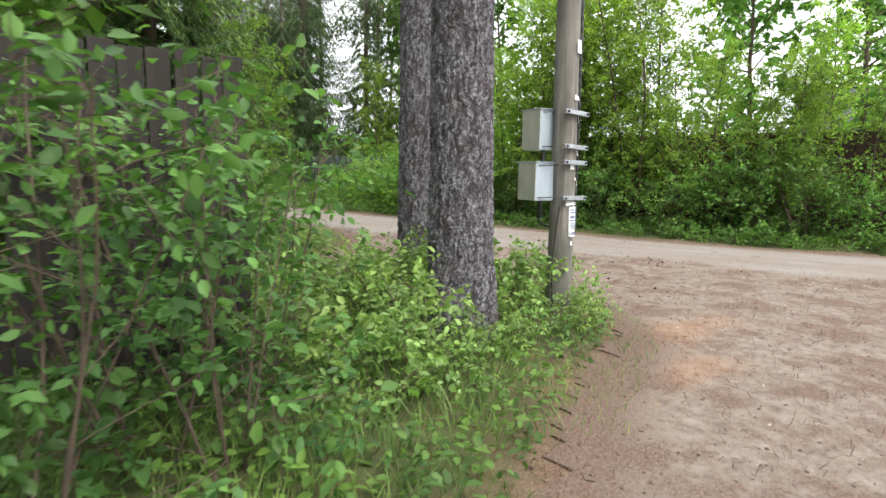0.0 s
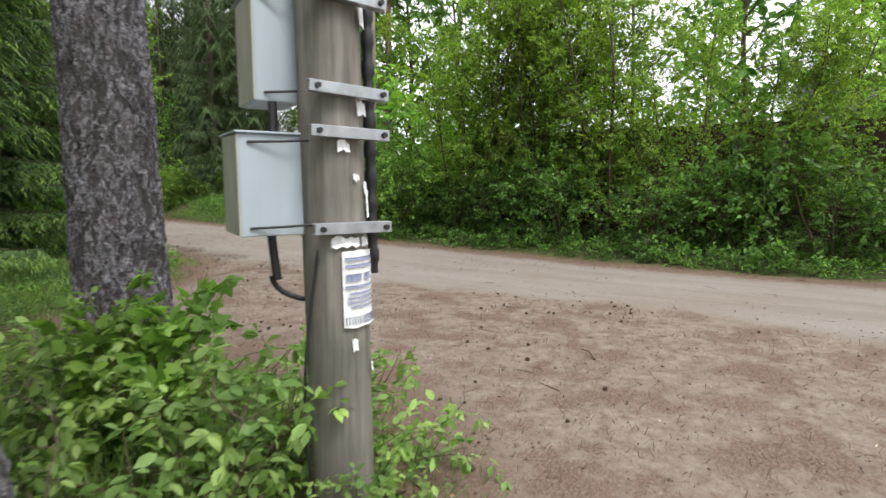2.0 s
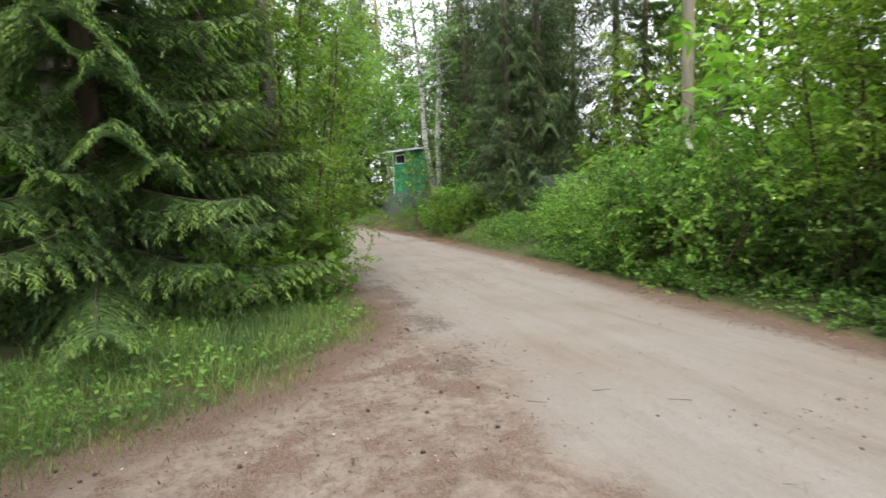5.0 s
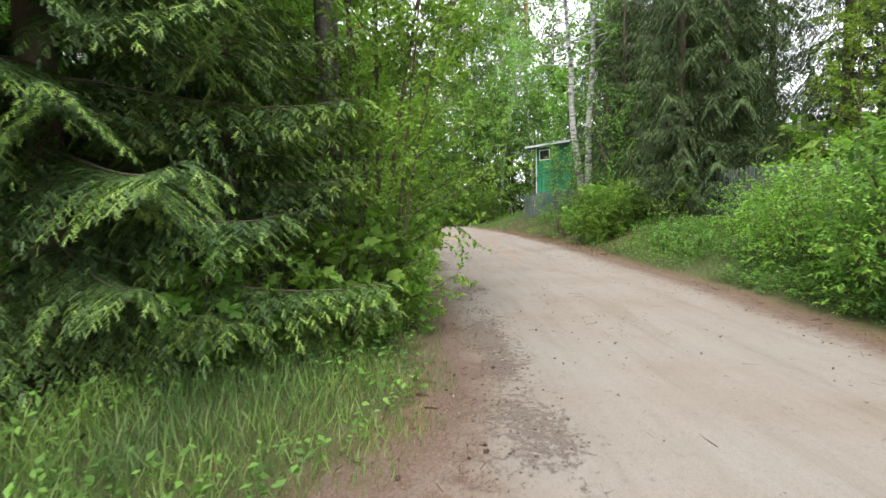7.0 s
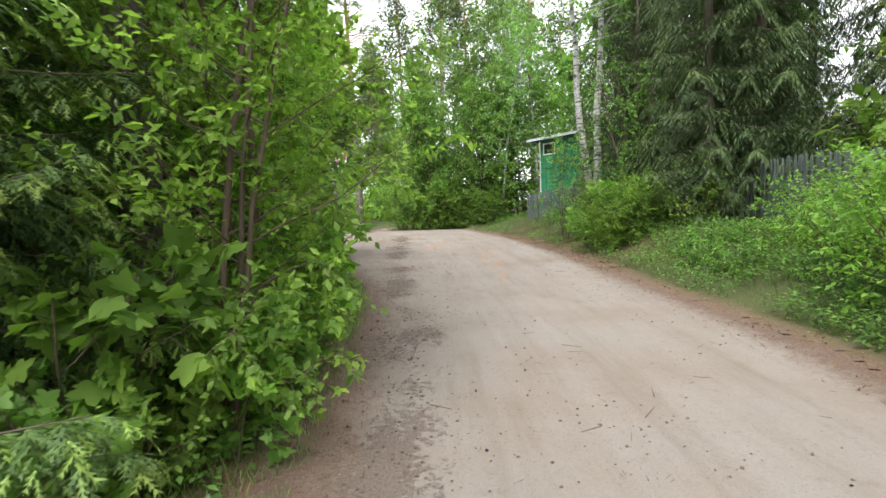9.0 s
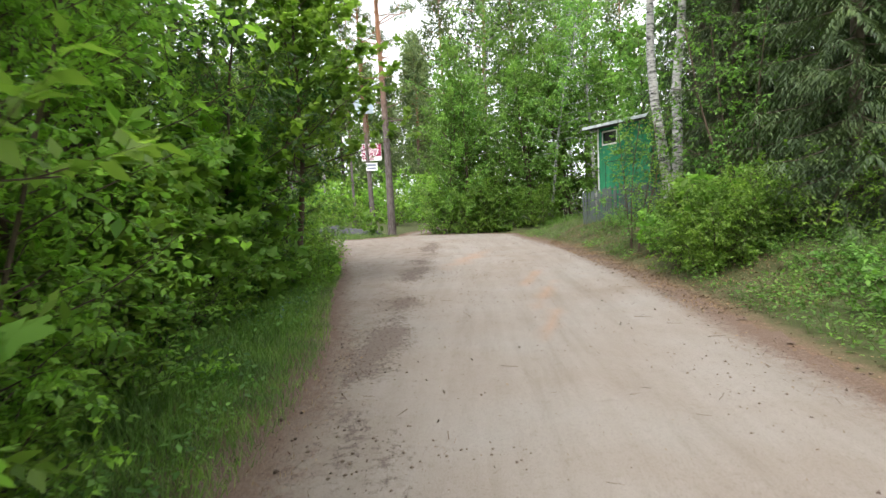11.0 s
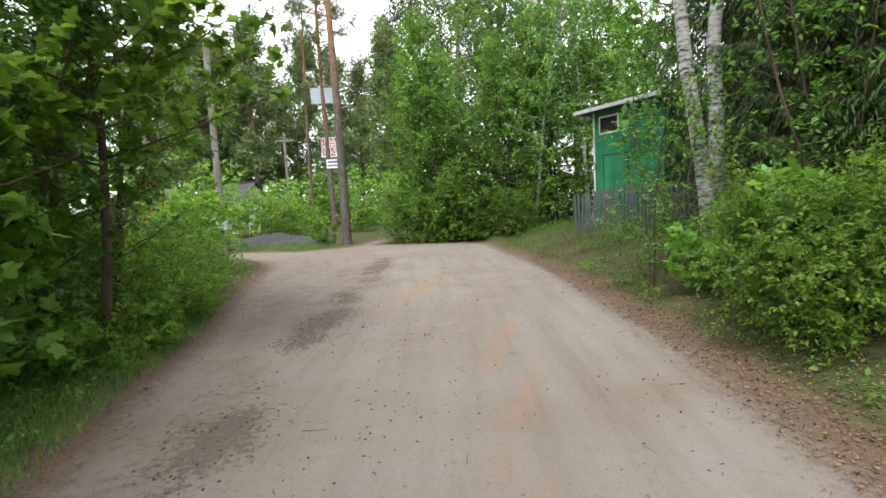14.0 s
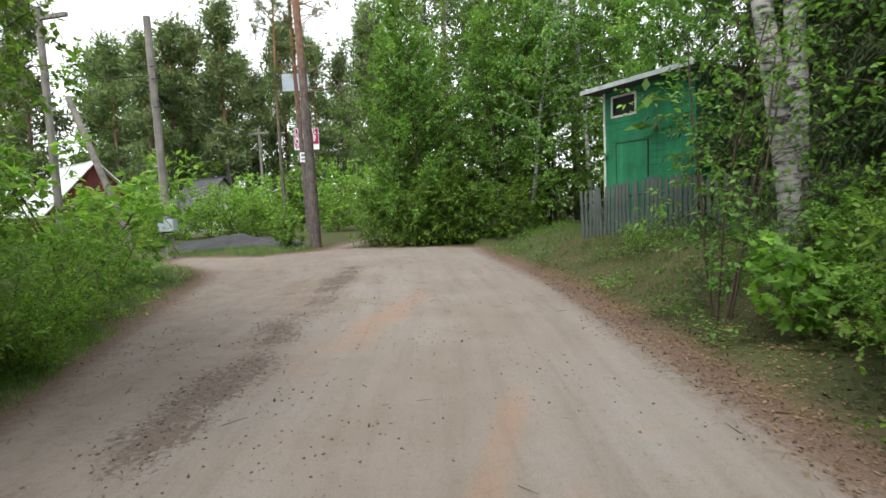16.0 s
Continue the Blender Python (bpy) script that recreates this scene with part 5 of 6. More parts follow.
overhead_wire((PX + 0.1, PY - 0.1, 6.0), (-21, 62, 7.6), 0.6, "dark overhead wire between two poles")
overhead_wire((PX + 0.1, PY - 0.1, 5.2), (-20.5, 62, 7.6), 0.6, "dark overhead wire between two poles")
overhead_wire((PX - 0.1, PY - 0.1, 6.0), (-22, 33, 7.4), 0.5, "dark overhead wire to a yard")


# ---- shed and fences ----
FASCIA = plain("pale grey paint", (0.45, 0.5, 0.5), 0.6)
SA = Vector((4.65, 36.0, 0))
SD = Vector((0.64, -0.77, 0)).normalized()
SN = Vector((-SD.y, SD.x, 0))
SN = SN if SN.x > 0 else -SN
SZ = 0.70
shed = thing("garden_shed", SA.x, SA.y, SZ, "green painted board shed with a small white-framed window", "shed")
shed.matrix_basis = Matrix(((SD.x, SN.x, 0, SA.x), (SD.y, SN.y, 0, SA.y), (0, 0, 1, SZ), (0, 0, 0, 1)))
SL, SW, SH = 2.6, 2.6, 3.30
WX0, WX1, WZ0, WZ1 = 0.28, 0.98, 2.72, 3.13
n_board = 22
part("wall", boxed(0.0, SL, 0.03, 0.06, 0, WZ0 - 0.0, 0), GREEN_BOARD, shed)
part("wall", boxed(0.0, WX0, 0.03, 0.06, WZ0, SH, 0), GREEN_BOARD, shed)
part("wall", boxed(WX1, SL, 0.03, 0.06, WZ0, SH, 0), GREEN_BOARD, shed)
part("wall", boxed(WX0, WX1, 0.03, 0.06, WZ1, SH, 0), GREEN_BOARD, shed)
part("wall", boxed(0.0, 0.05, 0.06, SW, 0, SH, 0), GREEN_BOARD, shed)
part("wall", boxed(SL - 0.05, SL, 0.06, SW, 0, SH, 0), GREEN_BOARD, shed)
part("wall", boxed(0.05, SL - 0.05, SW - 0.05, SW, 0, SH, 0), GREEN_BOARD, shed)
part("floor_board", boxed(0.05, SL - 0.05, 0.06, SW - 0.05, 0.0, 0.05, 0), DARK_INSIDE, shed)
for k in range(n_board):
    z0, z1 = k * SH / n_board, (k + 1) * SH / n_board - 0.008
    spans = [(0.0, SL)] if z1 < WZ0 or z0 > WZ1 else [(0.0, WX0), (WX1, SL)]
    for a, c in spans:
        part("board", boxed(a, c, 0.004, 0.03, z0, z1, 0.003), GREEN_BOARD, shed)
part("roof", boxed(-0.35, SL + 0.3, -0.42, SW + 0.3, SH, SH + 0.05, 0.006), DARK_ROOF, shed)
part("fascia", boxed(-0.36, SL + 0.31, -0.44, -0.42, SH + 0.0, SH + 0.10, 0.004), FASCIA, shed, "pale roof edge board")
part("fascia", boxed(-0.37, -0.35, -0.42, SW + 0.3, SH + 0.0, SH + 0.10, 0.004), FASCIA, shed, "pale roof edge board")
part("corner_post", boxed(-0.03, 0.03, -0.012, 0.04, 0, SH, 0.004), WHITE_PAINT, shed, "pale corner strip")
# A near-black sheet fills the opening in place of the dark inside.
win = part("window", boxed(WX0, WX1, 0.05, 0.055, WZ0, WZ1, 0), DARK_INSIDE, shed, "small dark opening with netting")
for a, c, z0, z1 in ((WX0 - 0.05, WX1 + 0.05, WZ1, WZ1 + 0.05), (WX0 - 0.05, WX1 + 0.05, WZ0 - 0.05, WZ0), (WX0 - 0.05, WX0, WZ0, WZ1), (WX1, WX1 + 0.05, WZ0, WZ1)):
    part("window_frame", boxed(a, c, -0.014, 0.003, z0, z1, 0.003), WHITE_PAINT, win, "white frame")
DX0, DX1 = 0.4, 1.35
door = part("door", boxed(DX0, DX1, -0.012, 0.003, 0.1, 2.05, 0.003), GREEN_BOARD, shed, "green plank door")
# Near-black strips stand in for the shade in the gap round the door.
for a, c, z0, z1 in ((DX0 - 0.02, DX1 + 0.02, 2.05, 2.075), (DX0 - 0.02, DX0, 0.1, 2.05), (DX1, DX1 + 0.02, 0.1, 2.05)):
    part("gap_shade", boxed(a, c, -0.016, 0.003, z0, z1, 0), DARK_INSIDE, door)
for k in range(16):
    part("dentil", boxed(0.05 + k * 0.155, 0.12 + k * 0.155, -0.012, 0.003, SH - 0.14, SH - 0.09, 0.002), DARK_ROOF, shed)


def picket_fence(pts, spacing, height, label, width=0.085, base=None):
    ob = thing("picket_fence", 0, 0, 0, label, "fence", "picket fences")
    rng = random.Random(int(pts[0][0] * 10))
    me = boxed(-width / 2, width / 2, -0.011, 0.011, 0, height - 0.05, 0.004)
    bmesh.ops.create_cone(me, cap_ends=True, segments=4, radius1=width * 0.68, radius2=0.006, depth=0.07,
                          matrix=Matrix.Translation((0, 0, height - 0.02)) @ Matrix.Diagonal((1, 0.24, 1, 1)) @ Matrix.Rotation(radians(45), 4, "Z"))
    data = bpy.data.meshes.new("picket")
    me.to_mesh(data)
    me.free()
    data.materials.append(PICKET_GREY)
    for (ax, ay), (bx, by) in zip(pts, pts[1:]):
        ln = math.hypot(bx - ax, by - ay)
        ang = math.degrees(math.atan2(by - ay, bx - ax))
        n = int(ln / spacing)
        for i in range(n):
            u = (i + 0.5) / n
            x, y = ax + (bx - ax) * u, ay + (by - ay) * u
            c = part("picket", data, None, ob)
            c.matrix_basis = pose(x, y, land_at(x, y) - 0.03 + rng.uniform(-0.03, 0.03), rng.uniform(-1.5, 1.5), rng.uniform(-2, 2), ang)
        for zz in (0.3, height - 0.35):
            s = Soup()
            p = [(ax + (bx - ax) * u - 0.03 * math.sin(math.radians(ang)), ay + (by - ay) * u + 0.03 * math.cos(math.radians(ang)), 0) for u in np.linspace(0, 1, 8)]
            p = [(x, y, land_at(x, y) + zz) for x, y, _ in p]
            s.tube(p, np.full(8, 0.03), 4)
            part("rail", s.mesh("rail", PICKET_GREY), None, ob)
    return ob


F0 = SA - SN * 0.55 - SD * 0.25
F1 = F0 + SD * 4.4
picket_fence([(F0.x, F0.y), (F1.x, F1.y), (8.6, 29.4), (9.72, 24.75)], 0.125, 1.2, "weathered grey-green picket fence round the shed's yard")
picket_fence([(9.75, 24.6), (10.0, 21.5), (10.9, 17.2), (11.6, 14.0)], 0.13, 1.5, "weathered grey picket fence above the bank")

# dark board fence by the start
board_fence = thing("board_fence", 0, 0, 0, "dark brown vertical board fence behind leafy shrubs", "fence")
data = bpy.data.meshes.new("board")
bm = boxed(-0.065, 0.065, -0.012, 0.012, 0, 2.0, 0.004)
bm.to_mesh(data)
bm.free()
data.materials.append(FENCE_DARK)
rs = random.Random(70)
for k in range(34):
    x = -0.5 - k * 0.142
    c = part("board", data, None, board_fence)
    c.matrix_basis = pose(x, 3.75 + 0.02 * (k % 2), land_at(x, 3.75) - 0.02 + rs.uniform(-0.02, 0.02), 0, rs.uniform(-0.6, 0.6), rs.uniform(-3, 3))
for zz in (0.4, 1.6):
    part("rail", boxed(-5.3, -0.45, 3.80, 3.85, zz, zz + 0.09, 0.005), FENCE_DARK, board_fence)
for x in (-0.52, -2.4, -4.4):
    part("post", boxed(x - 0.05, x + 0.05, 3.86, 3.96, -0.3, 2.05, 0.006), FENCE_DARK, board_fence)

# brown panel fence behind the hedge
panel_fence = thing("panel_fence", 0, 0, 0, "dark brown profiled panel fence hidden behind the hedge", "fence")
PF = [(15.6, -3.5), (14.0, 2.4), (12.9, 6.0), (12.3, 9.6), (11.8, 13.0)]
for (ax, ay), (bx, by) in zip(PF, PF[1:]):
    ln = math.hypot(bx - ax, by - ay)
    n = int(ln / 0.25)
    for i in range(n):
        u = (i + 0.5) / n
        x, y = ax + (bx - ax) * u, ay + (by - ay) * u
        c = part("panel", boxed(-0.135, 0.135, -0.015, 0.015, 0, 2.3, 0.006), BROWN_PANEL, panel_fence)
        c.matrix_basis = pose(x + 0.012 * (i % 2), y, land_at(x, y) - 0.02, 0, 0, math.degrees(math.atan2(by - ay, bx - ax)))


# ---- houses ----
def gable_house(x, y, w, d, wall_h, roof_h, rz, wall_mat, roof_mat, label, over=0.4, gable_mat=None):
    ob = thing("house", x, y, land_at(x, y), label, "house", "", rz)
    t = 0.15
    part("wall", boxed(-w / 2, w / 2, -d / 2, -d / 2 + t, 0, wall_h, 0.01), wall_mat, ob)
    part("wall", boxed(-w / 2, w / 2, d / 2 - t, d / 2, 0, wall_h, 0.01), wall_mat, ob)
    part("wall", boxed(-w / 2, -w / 2 + t, -d / 2 + t, d / 2 - t, 0, wall_h, 0.01), wall_mat, ob)
    part("wall", boxed(w / 2 - t, w / 2, -d / 2 + t, d / 2 - t, 0, wall_h, 0.01), wall_mat, ob)
    for yy in (-d / 2 + 0.02, d / 2 - 0.14):
        bm = bmesh.new()
        tri = [(-w / 2, wall_h), (w / 2, wall_h), (0, wall_h + roof_h)]
        a = [bm.verts.new((px, yy, pz)) for px, pz in tri]
        b = [bm.verts.new((px, yy + 0.12, pz)) for px, pz in tri]
        bm.faces.new(a)
        bm.faces.new(b[::-1])
        for i in range(3):
            bm.faces.new((a[i], a[(i + 1) % 3], b[(i + 1) % 3], b[i])[::-1])
        part("gable", bm, gable_mat or wall_mat, ob)
    ang = math.atan2(roof_h, w / 2)
    ln = math.hypot(roof_h, w / 2) + over
    for sgn in (-1, 1):
        m = Matrix.Translation((0, 0, wall_h + roof_h + 0.03)) @ Matrix.Rotation(sgn * ang, 4, "Y")
        part("roof", boxed(0 if sgn > 0 else -ln, ln if sgn > 0 else 0, -d / 2 - over, d / 2 + over, 0, 0.07, 0.01, m), roof_mat, ob)
    part("ridge_cap", boxed(-0.12, 0.12, -d / 2 - over, d / 2 + over, wall_h + roof_h + 0.06, wall_h + roof_h + 0.12, 0.01), roof_mat, ob)
    for wx in (-w * 0.22, w * 0.22):
        wn_ = part("window", boxed(wx - 0.4, wx + 0.4, -d / 2 - 0.03, -d / 2 - 0.002, 0.9, 2.0, 0.005), DARK_INSIDE, ob)
        part("window_frame", boxed(wx - 0.47, wx + 0.47, -d / 2 - 0.05, -d / 2 - 0.03, 2.0, 2.07, 0.004), WHITE_PAINT, wn_)
        part("window_frame", boxed(wx - 0.47, wx + 0.47, -d / 2 - 0.05, -d / 2 - 0.03, 0.83, 0.9, 0.004), WHITE_PAINT, wn_)
    return ob


gable_house(-27.0, 50.5, 5.4, 6, 1.7, 2.9, 64, RED_WALL, ROOF_WHITE, "red cottage with a pale metal roof behind bushes")
gable_house(-20.4, 54.2, 4.2, 4.5, 0.9, 2.6, 62, WHITE_PAINT, DARK_ROOF, "small cottage with a steep dark roof and white gable", gable_mat=WHITE_PAINT)
gable_house(33.0, 8.0, 6, 7, 3.0, 2.8, 20, POLE_GREY, DARK_ROOF, "grey house with a dark roof behind the hedge")


# ---- dark gravel heap, adverts ----
def heap(x, y, rx, ry, h, seed):
    gx, gy = np.meshgrid(np.linspace(-1, 1, 70), np.linspace(-1, 1, 46), indexing="ij")
    r = np.hypot(gx, gy)
    z = h * np.clip(1 - r ** 2, 0, 1) * (0.8 + 0.35 * wave(gx * 3, gy * 3, 2.3, seed)) + 0.04 * wave(gx * 20, gy * 14, 1.9, seed)
    z = np.where(r > 1, -0.15, z)
    v = np.stack([gx * rx, gy * ry, z], -1).reshape(-1, 3)
    i, j = np.meshgrid(np.arange(69), np.arange(45), indexing="ij")
    p = (i * 46 + j).ravel()
    ob = new("gravel_heap", np_mesh("gravel_heap", v, np.stack([p, p + 46, p + 47, p + 1], 1), GRAVEL_DARK, True))
    ob.matrix_basis = pose(x, y, land_at(x, y), 0, 0, 8)
    return tagged(ob, "low heap of dark grey crushed stone", "gravel heap", kind="stuff")


heap(-9.4, 41.0, 2.9, 1.6, 0.42, 1)


def text_mesh(text, size):
    cu = bpy.data.curves.new("lettering", "FONT")
    cu.body, cu.size, cu.align_x, cu.align_y, cu.extrude, cu.offset = text, size, "LEFT", "CENTER", 0.003, size * 0.02
    tmp = bpy.data.objects.new("lettering", cu)
    scene.collection.objects.link(tmp)
    me = bpy.data.meshes.new_from_object(tmp.evaluated_get(bpy.context.evaluated_depsgraph_get()))
    bpy.data.objects.remove(tmp)
    bpy.data.curves.remove(cu)
    me.materials.clear()
    return me


def advert(x, y, z, rz):
    ob = thing("advert_board", x, y, z, "crimson and white advert board nailed to a pine", "sign", "", rz)
    part("board", boxed(0, 1.4, 0, 0.03, 0, 1.2, 0.004), PAPER, ob)
    for k, (word, row_mat, ink) in enumerate((("ПЕСОК", MAGENTA, PAPER), ("ЩЕБЕНЬ", MAGENTA, PAPER), ("ОТСЕВ", MAGENTA, PAPER), ("946-60", PAPER, MAGENTA))):
        z1 = 1.185 - k * 0.295
        if row_mat is MAGENTA:
            part("stripe", boxed(0.02, 1.38, -0.006, -0.001, z1 - 0.285, z1, 0), MAGENTA, ob)
        t = part("lettering", text_mesh(word, 0.36), ink, ob)
        t.matrix_basis = Matrix.Translation((0.05, -0.012, z1 - 0.14)) @ Matrix.Rotation(radians(90), 4, "X") @ Matrix.Diagonal((0.95 if len(word) < 6 else 0.8, 1, 1, 1))
    return ob


advert(-11.55, 50.35, 4.75, 18)
plate = thing("pale_board", -12.0, 50.25, 8.05, "blank pale blue board high on a pine", "sign", "", 18)
part("board", boxed(0, 1.45, 0, 0.03, 0, 0.95, 0.004), plain("pale blue sheet", (0.5, 0.58, 0.66), 0.5, 0.2, 0.1), plate)
plate2 = thing("small_sign", -11.25, 50.35, 4.05, "small pale sign under the advert", "sign", "", 18)
part("board", boxed(0, 0.8, 0, 0.03, 0, 0.55, 0.004), PAPER, plate2)
part("text_bar", boxed(0.08, 0.7, -0.006, -0.001, 0.32, 0.46, 0), INK, plate2)
part("text_bar", boxed(0.08, 0.7, -0.006, -0.001, 0.12, 0.22, 0), INK, plate2)


# ---- grass, litter, cones ----
def spread(rng, n, x0, x1, y0, y1, lo, hi, test=None):
    """Random places whose distance from the road's edge lies between lo and hi."""
    p = np.stack([rng.uniform(x0, x1, n), rng.uniform(y0, y1, n)], 1)
    d = road_distance(p[:, 0], p[:, 1])
    ok = (d > lo) & (d < hi)
    if test is not None:
        ok &= test(p[:, 0], p[:, 1], d)
    p = p[ok]
    return np.c_[p, land(p[:, 0], p[:, 1])]


def grass_patch(name, label, seed, n, area, lo, hi, size, mat_, test=None):
    rng = np.random.default_rng(seed)
    p = spread(rng, n, *area, lo, hi, test)
    d = unit(rng.normal(0, 0.38, p.shape) * np.array([1, 1, 0.1]) + np.array([0, 0, 1.0]))
    s = size * (0.4 + 0.9 * rng.random(len(p))) * np.clip(0.55 + 0.6 * road_distance(p[:, 0], p[:, 1]), 0.45, 1.1)
    v, f = scatter_shape(BLADE, p - np.array([0, 0, 0.01]), d, rng.normal(0, 1, p.shape) * np.array([1, 1, 0.1]), s)
    ob = new(name, np_mesh(name, v, f, mat_))
    return tagged(ob, label, "grass", kind="stuff")


def clumpy(k, lo=-0.2):
    return lambda x, y, d: wave(x, y, 2.3, k) + 0.6 * wave(x, y, 6.1, k + 1) + 0.5 * np.clip(d, 0, 1.2) > lo


grass_patch("grass", "green grass on the verge", 80, 80000, (-2, 4.6, 8, 20), -0.12, 2.4, 0.17, GRASS_MAT, clumpy(1, -0.75))
grass_patch("grass", "green grass on the verge", 81, 120000, (-10, 2, 20, 40), -0.1, 2.6, 0.17, GRASS_MAT, clumpy(2))
grass_patch("grass", "lush grass strip between road and bushes", 85, 90000, (-3.5, 3.2, 16.5, 28), -0.05, 1.35, 0.2, GRASS_LUSH)
grass_patch("grass", "grass and weeds on the right bank", 82, 80000, (1, 11, 13, 42), 0.4, 4.0, 0.16, GRASS_MAT, lambda x, y, d: (x > right_edge_x(y)) & clumpy(3, np.where(y > 25, 0.5, 0.0))(x, y, d) & ((d > 1.7) | (y < 23) | (y > 29)))
grass_patch("grass", "thin grass round the pines and the pole", 83, 50000, (-6, 4, 1, 9), -0.25, 6.0, 0.17, GRASS_MAT, lambda x, y, d: (x < right_edge_x(y) - 2) & clumpy(4, -0.1)(x, y, d))
grass_patch("dry_grass", "dry pale stalks along the drive's edge", 84, 42000, (-4, 5, 0, 20), -0.45, 0.9, 0.12, DRY_MAT, lambda x, y, d: x < 5)


def low_leaves(name, label, seed, n, area, lo, hi, size, mat_, height, test=None, shape=LEAF):
    rng = np.random.default_rng(seed)
    p = spread(rng, n, *area, lo, hi, test)
    p[:, 2] += height * rng.random(len(p)) ** 0.8
    d = rng.normal(0, 1, p.shape) * np.array([1, 1, 0.35])
    nrm = np.array([0, 0, 1.0]) + rng.normal(0, 0.3, p.shape)
    v, f = scatter_shape(shape, p, d, nrm, size * (0.6 + 0.7 * rng.random(len(p))))
    ob = new(name, np_mesh(name, v, f, mat_))
    return tagged(ob, label, "ground cover", kind="stuff")


low_leaves("ground_cover", "low leafy weeds under the hedge", 90, 36000, (6, 14, 0, 18), 0.4, 2.6, 0.07, LEAF_MID, 0.22, lambda x, y, d: x > right_edge_x(y))
low_leaves("ground_cover", "low leafy weeds on the bank", 91, 120000, (2, 12, 12, 40), 0.35, 4.0, 0.06, LEAF_MID, 0.26, lambda x, y, d: (x > right_edge_x(y)) & (wave(x, y, 1.5, 3) > np.where(y < 24, -0.75, 0.15)))
low_leaves("ground_cover", "low leafy weeds on the verge", 92, 90000, (-9, 4, 9, 38), 0.15, 2.8, 0.06, LEAF_MID, 0.2, lambda x, y, d: (x < right_edge_x(y) - 3) & (wave(x, y, 1.8, 2) > -0.35))
low_leaves("ground_cover", "low leafy weeds round the pines", 93, 22000, (-5, 4, 1.5, 9), 0.15, 5.0, 0.065, LEAF_MID, 0.22, lambda x, y, d: (x < 4.2) & (wave(x, y, 2.2, 1) > -0.4), LEAF_FINE)
low_leaves("forget_me_nots", "small blue flowers on the verge", 94, 1500, (-3, 1.5, 20.5, 26), 0.25, 1.3, 0.022, BLUE_FLOWER, 0.22)
low_leaves("leaf_litter", "brown fallen leaves and needles along the road's edges", 95, 52000, (-8, 12, -2, 41), -0.5, 0.55, 0.036, LITTER_MAT, 0.012)
low_leaves("leaf_litter", "scattered dry leaf scraps on the sand", 96, 16000, (-6, 10, -3, 38), -2.6, -0.2, 0.026, LITTER_MAT, 0.014)
low_leaves("leaf_litter", "brown fallen leaves under the bushes on the bank", 100, 60000, (3, 9, 22, 36), -0.3, 2.1, 0.036, LITTER_MAT, 0.03, lambda x, y, d: x > right_edge_x(y) - 0.4)
low_leaves("road_crumbs", "dark scraps of bark and cone on the lane", 101, 19000, (-4, 9, 8, 36), -5.0, -0.25, 0.036, CONE_MAT, 0.006, lambda x, y, d: wave(x, y, 1.1, 2) + 0.5 * wave(x, y, 3.7, 1) > -0.35)
NEEDLES = (np.array([(0, -0.035, 0), (0, 0.035, 0), (1, 0.03, 0.03), (1, -0.03, 0.03)]), np.array([(0, 2, 1), (0, 3, 2)]))
low_leaves("needle_litter", "reddish brown pine needles strewn on the trodden drive", 99, 330000, (-6, 8, -2, 18), -4.5, 0.1, 0.05, NEEDLE_BROWN, 0.006, lambda x, y, d: shoulder(x, y) + 0.5 * wave(x, y, 2.3, 1) + 0.3 * wave(x, y, 6.1, 2) > 0.62, NEEDLES)
low_leaves("needle_litter", "reddish brown needles along the road's edges", 102, 190000, (-8, 12, 6, 41), -0.55, 0.3, 0.055, NEEDLE_BROWN, 0.01, None, NEEDLES)
low_leaves("bark_chips", "pale chips of bark and wood on the drive", 103, 9000, (-5, 8, -2, 14), -4.5, 0.0, 0.028, CHIP_MAT, 0.006, lambda x, y, d: shoulder(x, y) > 0.4)


def cone_mesh():
    s = Soup()
    s.tube([(0, 0, -0.003), (0, 0, 0.008), (0, 0, 0.026), (0, 0, 0.042)], [0.006, 0.015, 0.013, 0.003], 7)
    rng = np.random.default_rng(5)
    k = 36
    z = np.linspace(0.002, 0.038, k)
    a = np.arange(k) * 2.4
    r = np.interp(z, [0, 0.01, 0.04], [0.009, 0.014, 0.005])
    p = np.stack([r * np.cos(a), r * np.sin(a), z], 1)
    d = np.stack([np.cos(a), np.sin(a), 0.5 + 0 * a], 1)
    s.add(*scatter_shape(LEAF, p, d, np.array([0, 0, 1.0]) + 0 * p, np.full(k, 0.014)))
    return s.mesh("pine_cone", CONE_MAT)


cone = new("pine_cone", cone_mesh())
tagged(cone, "small dark pine cone lying on the sand", "pine cone", "fallen pine cones")
rng = np.random.default_rng(97)
spots = spread(rng, 2200, -3, 9, -1, 22, -3.6, 0.1, lambda x, y, d: (shoulder(x, y) > 0.45) & (y > 3.2 + rng.random(len(x))) & (wave(x, y, 1.9, 3) + 0.9 * rng.random(len(x)) > 0.3))[:290]
for k, (x, y, z) in enumerate(spots):
    m = Matrix.Translation((x, y, z + 0.019)) @ Matrix.Rotation(rng.random() * 6.28, 4, "Z") @ Matrix.Rotation(1.45, 4, "Y") @ Matrix.Scale(rng.uniform(0.38, 0.8), 4)
    if k == 0:
        cone.matrix_basis = m
    else:
        copy_thing(cone, Matrix.Identity(4)).matrix_basis = m

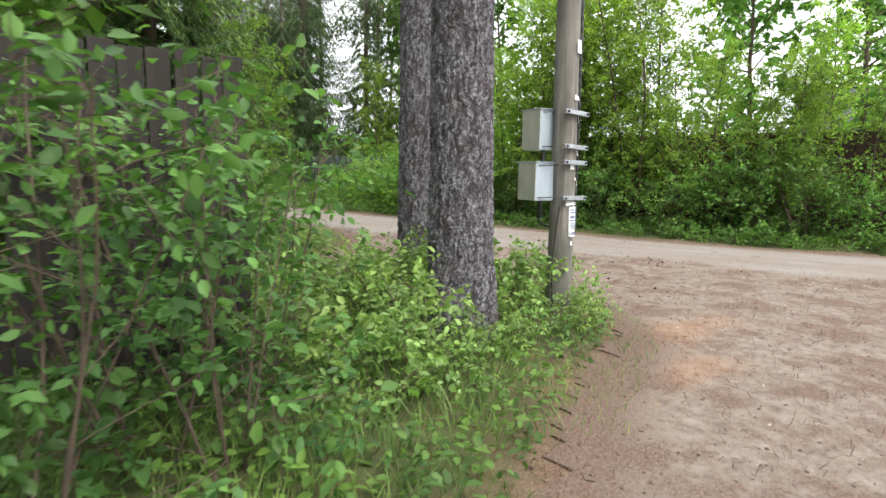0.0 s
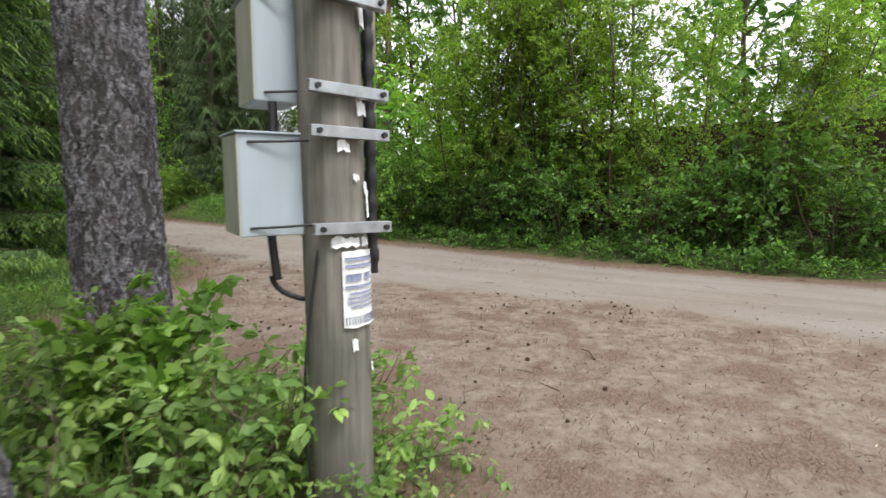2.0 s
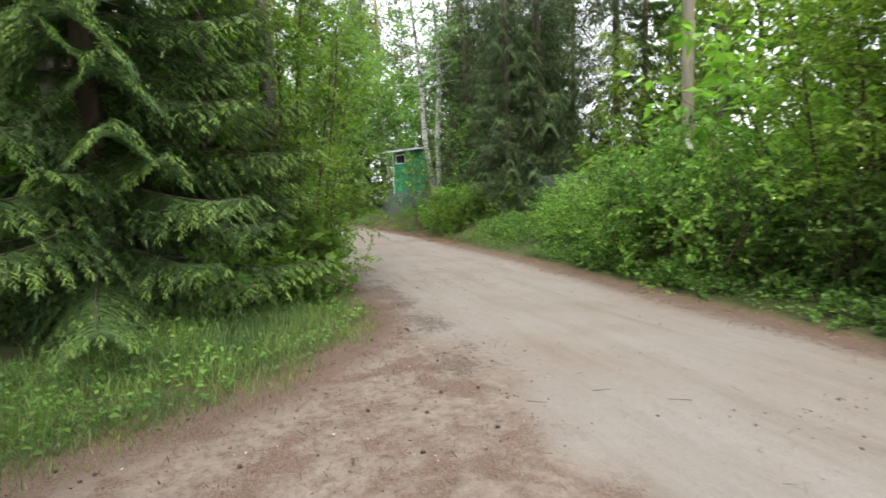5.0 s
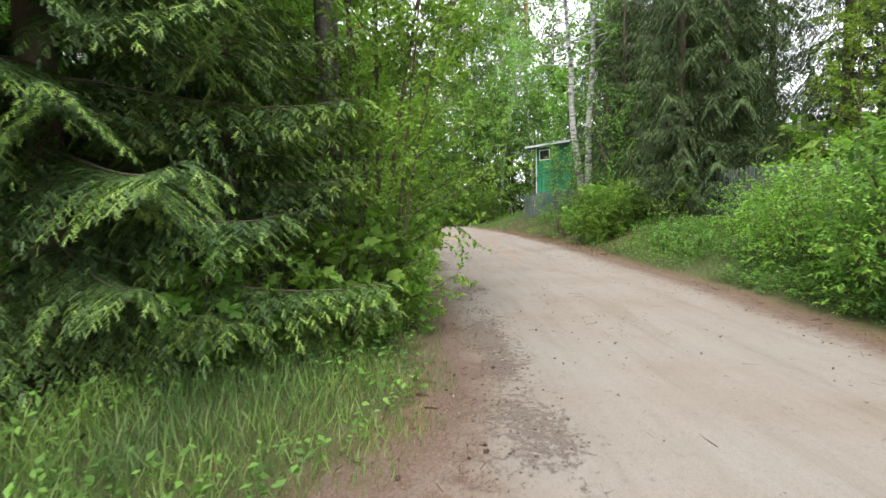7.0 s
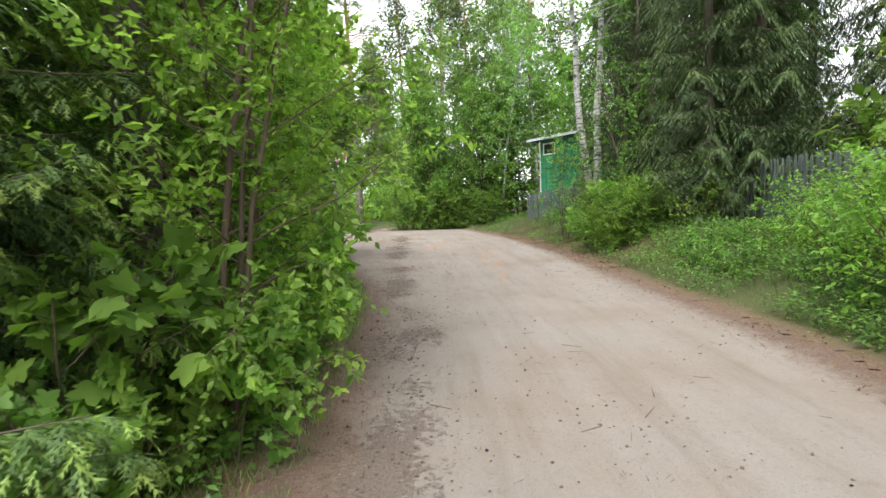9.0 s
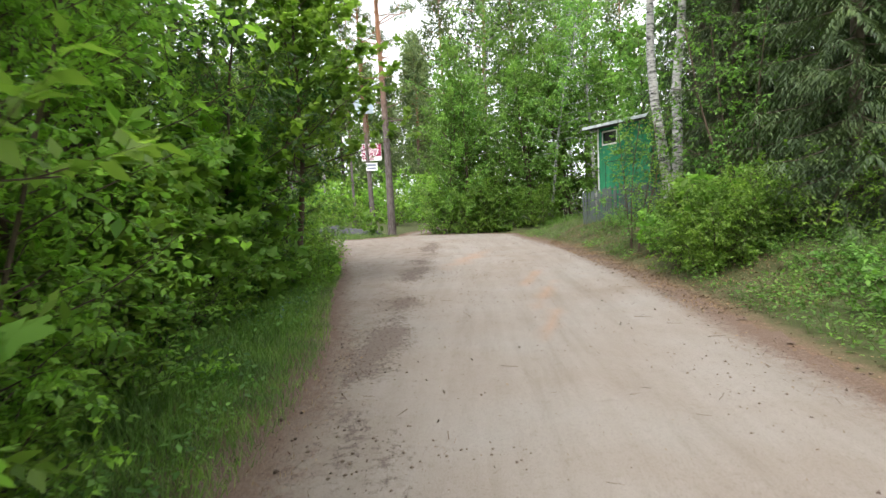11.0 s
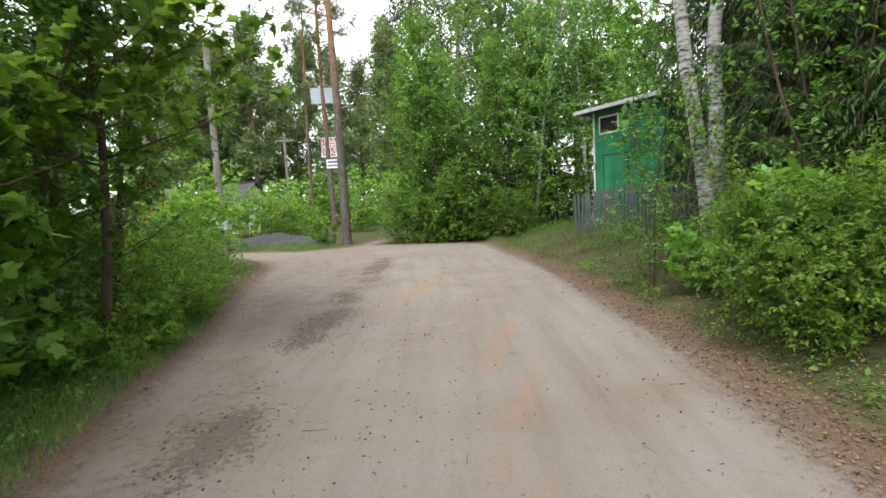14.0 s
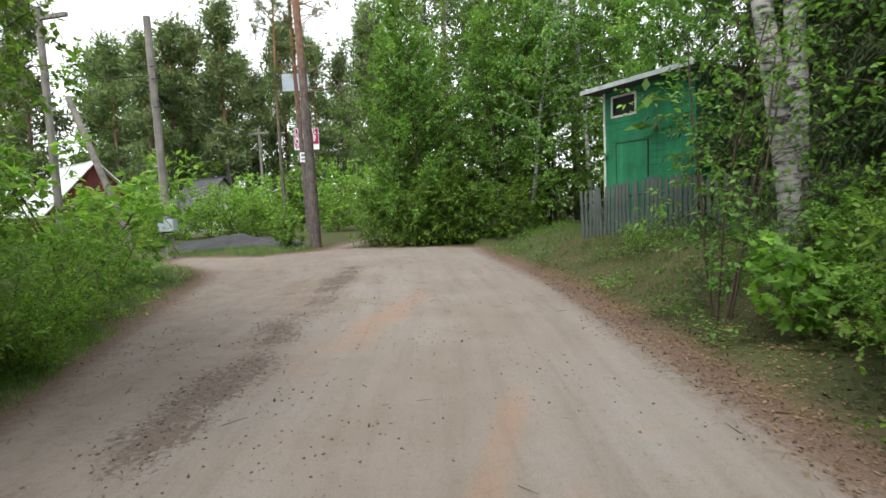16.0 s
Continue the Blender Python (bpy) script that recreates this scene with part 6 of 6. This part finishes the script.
# crumbs of earth, pebbles and twigs
rng = np.random.default_rng(98)
p = spread(rng, 60000, -6, 11, -3, 39, -9, 0.2, lambda x, y, d: wave(x, y, 1.4, 5) + 0.8 * rng.random(len(x)) + 0.55 * shoulder(x, y) > 0.75)
OCTA = (np.array([(0.5, 0, 0), (-0.5, 0, 0), (0, 0.4, 0), (0, -0.4, 0), (0, 0, 0.35), (0, 0, -0.35)]),
        np.array([(0, 2, 4), (2, 1, 4), (1, 3, 4), (3, 0, 4), (2, 0, 5), (1, 2, 5), (3, 1, 5), (0, 3, 5)]))
v, f = scatter_shape(OCTA, p + np.array([0, 0, 0.012]), rng.normal(0, 1, p.shape) * np.array([1, 1, 0.2]), np.array([0, 0, 1.0]) + 0 * p, 0.008 + 0.03 * rng.random(len(p)) ** 3)
tagged(new("pebbles", np_mesh("pebbles", v, f, plain("earth crumb", (0.14, 0.10, 0.075), 0.95, 0.0, 0.5, 30.0))), "dark earth crumbs and pebbles on the sand", "pebbles", kind="stuff")
p = spread(rng, 120000, -3, 6, 9, 37, -5, 0.0, lambda x, y, d: muddy(x, y) > 0.3 + 0.5 * rng.random(len(x)))
v, f = scatter_shape(OCTA, p + np.array([0, 0, 0.012]), rng.normal(0, 1, p.shape) * np.array([1, 1, 0.3]), np.array([0, 0, 1.0]) + 0 * p, 0.006 + 0.034 * rng.random(len(p)) ** 4)
tagged(new("mud_clods", np_mesh("mud_clods", v, f, plain("dried mud", (0.125, 0.09, 0.068), 0.95, 0.0, 0.5, 20.0))), "crumbly dried mud along a wheel track", "mud", kind="stuff")
p = spread(rng, 900, -3, 10, -2, 36, -4, 0.4)
v, f = scatter_shape((np.array([(0, -0.02, 0), (0, 0.02, 0), (0, 0, 0.035), (1, 0.01, 0), (1, -0.01, 0), (1, 0, 0.02)]), np.array([(0, 2, 5), (0, 5, 4), (1, 3, 5), (1, 5, 2)])),
                     p + np.array([0, 0, 0.014]), rng.normal(0, 1, p.shape) * np.array([1, 1, 0.03]), np.array([0, 0, 1.0]) + 0 * p, 0.06 + 0.16 * rng.random(len(p)) ** 2)
tagged(new("fallen_twigs", np_mesh("fallen_twigs", v, f, BARK)), "thin dry twigs on the sand", "twigs", kind="stuff")
stick = Soup()
stick.tube([(0, 0, 0.01), (0.07, 0.10, 0.03), (0.10, 0.2, 0.02)], [0.008, 0.007, 0.004], 6)
pale = new("pale_stick", stick.mesh("pale_stick", DRY_MAT, True))
pale.matrix_basis = pose(4.92, 4.0, land_at(4.92, 4.0) + 0.012, 0, 0, 0)
tagged(pale, "short pale peeled stick on the sand", "stick")
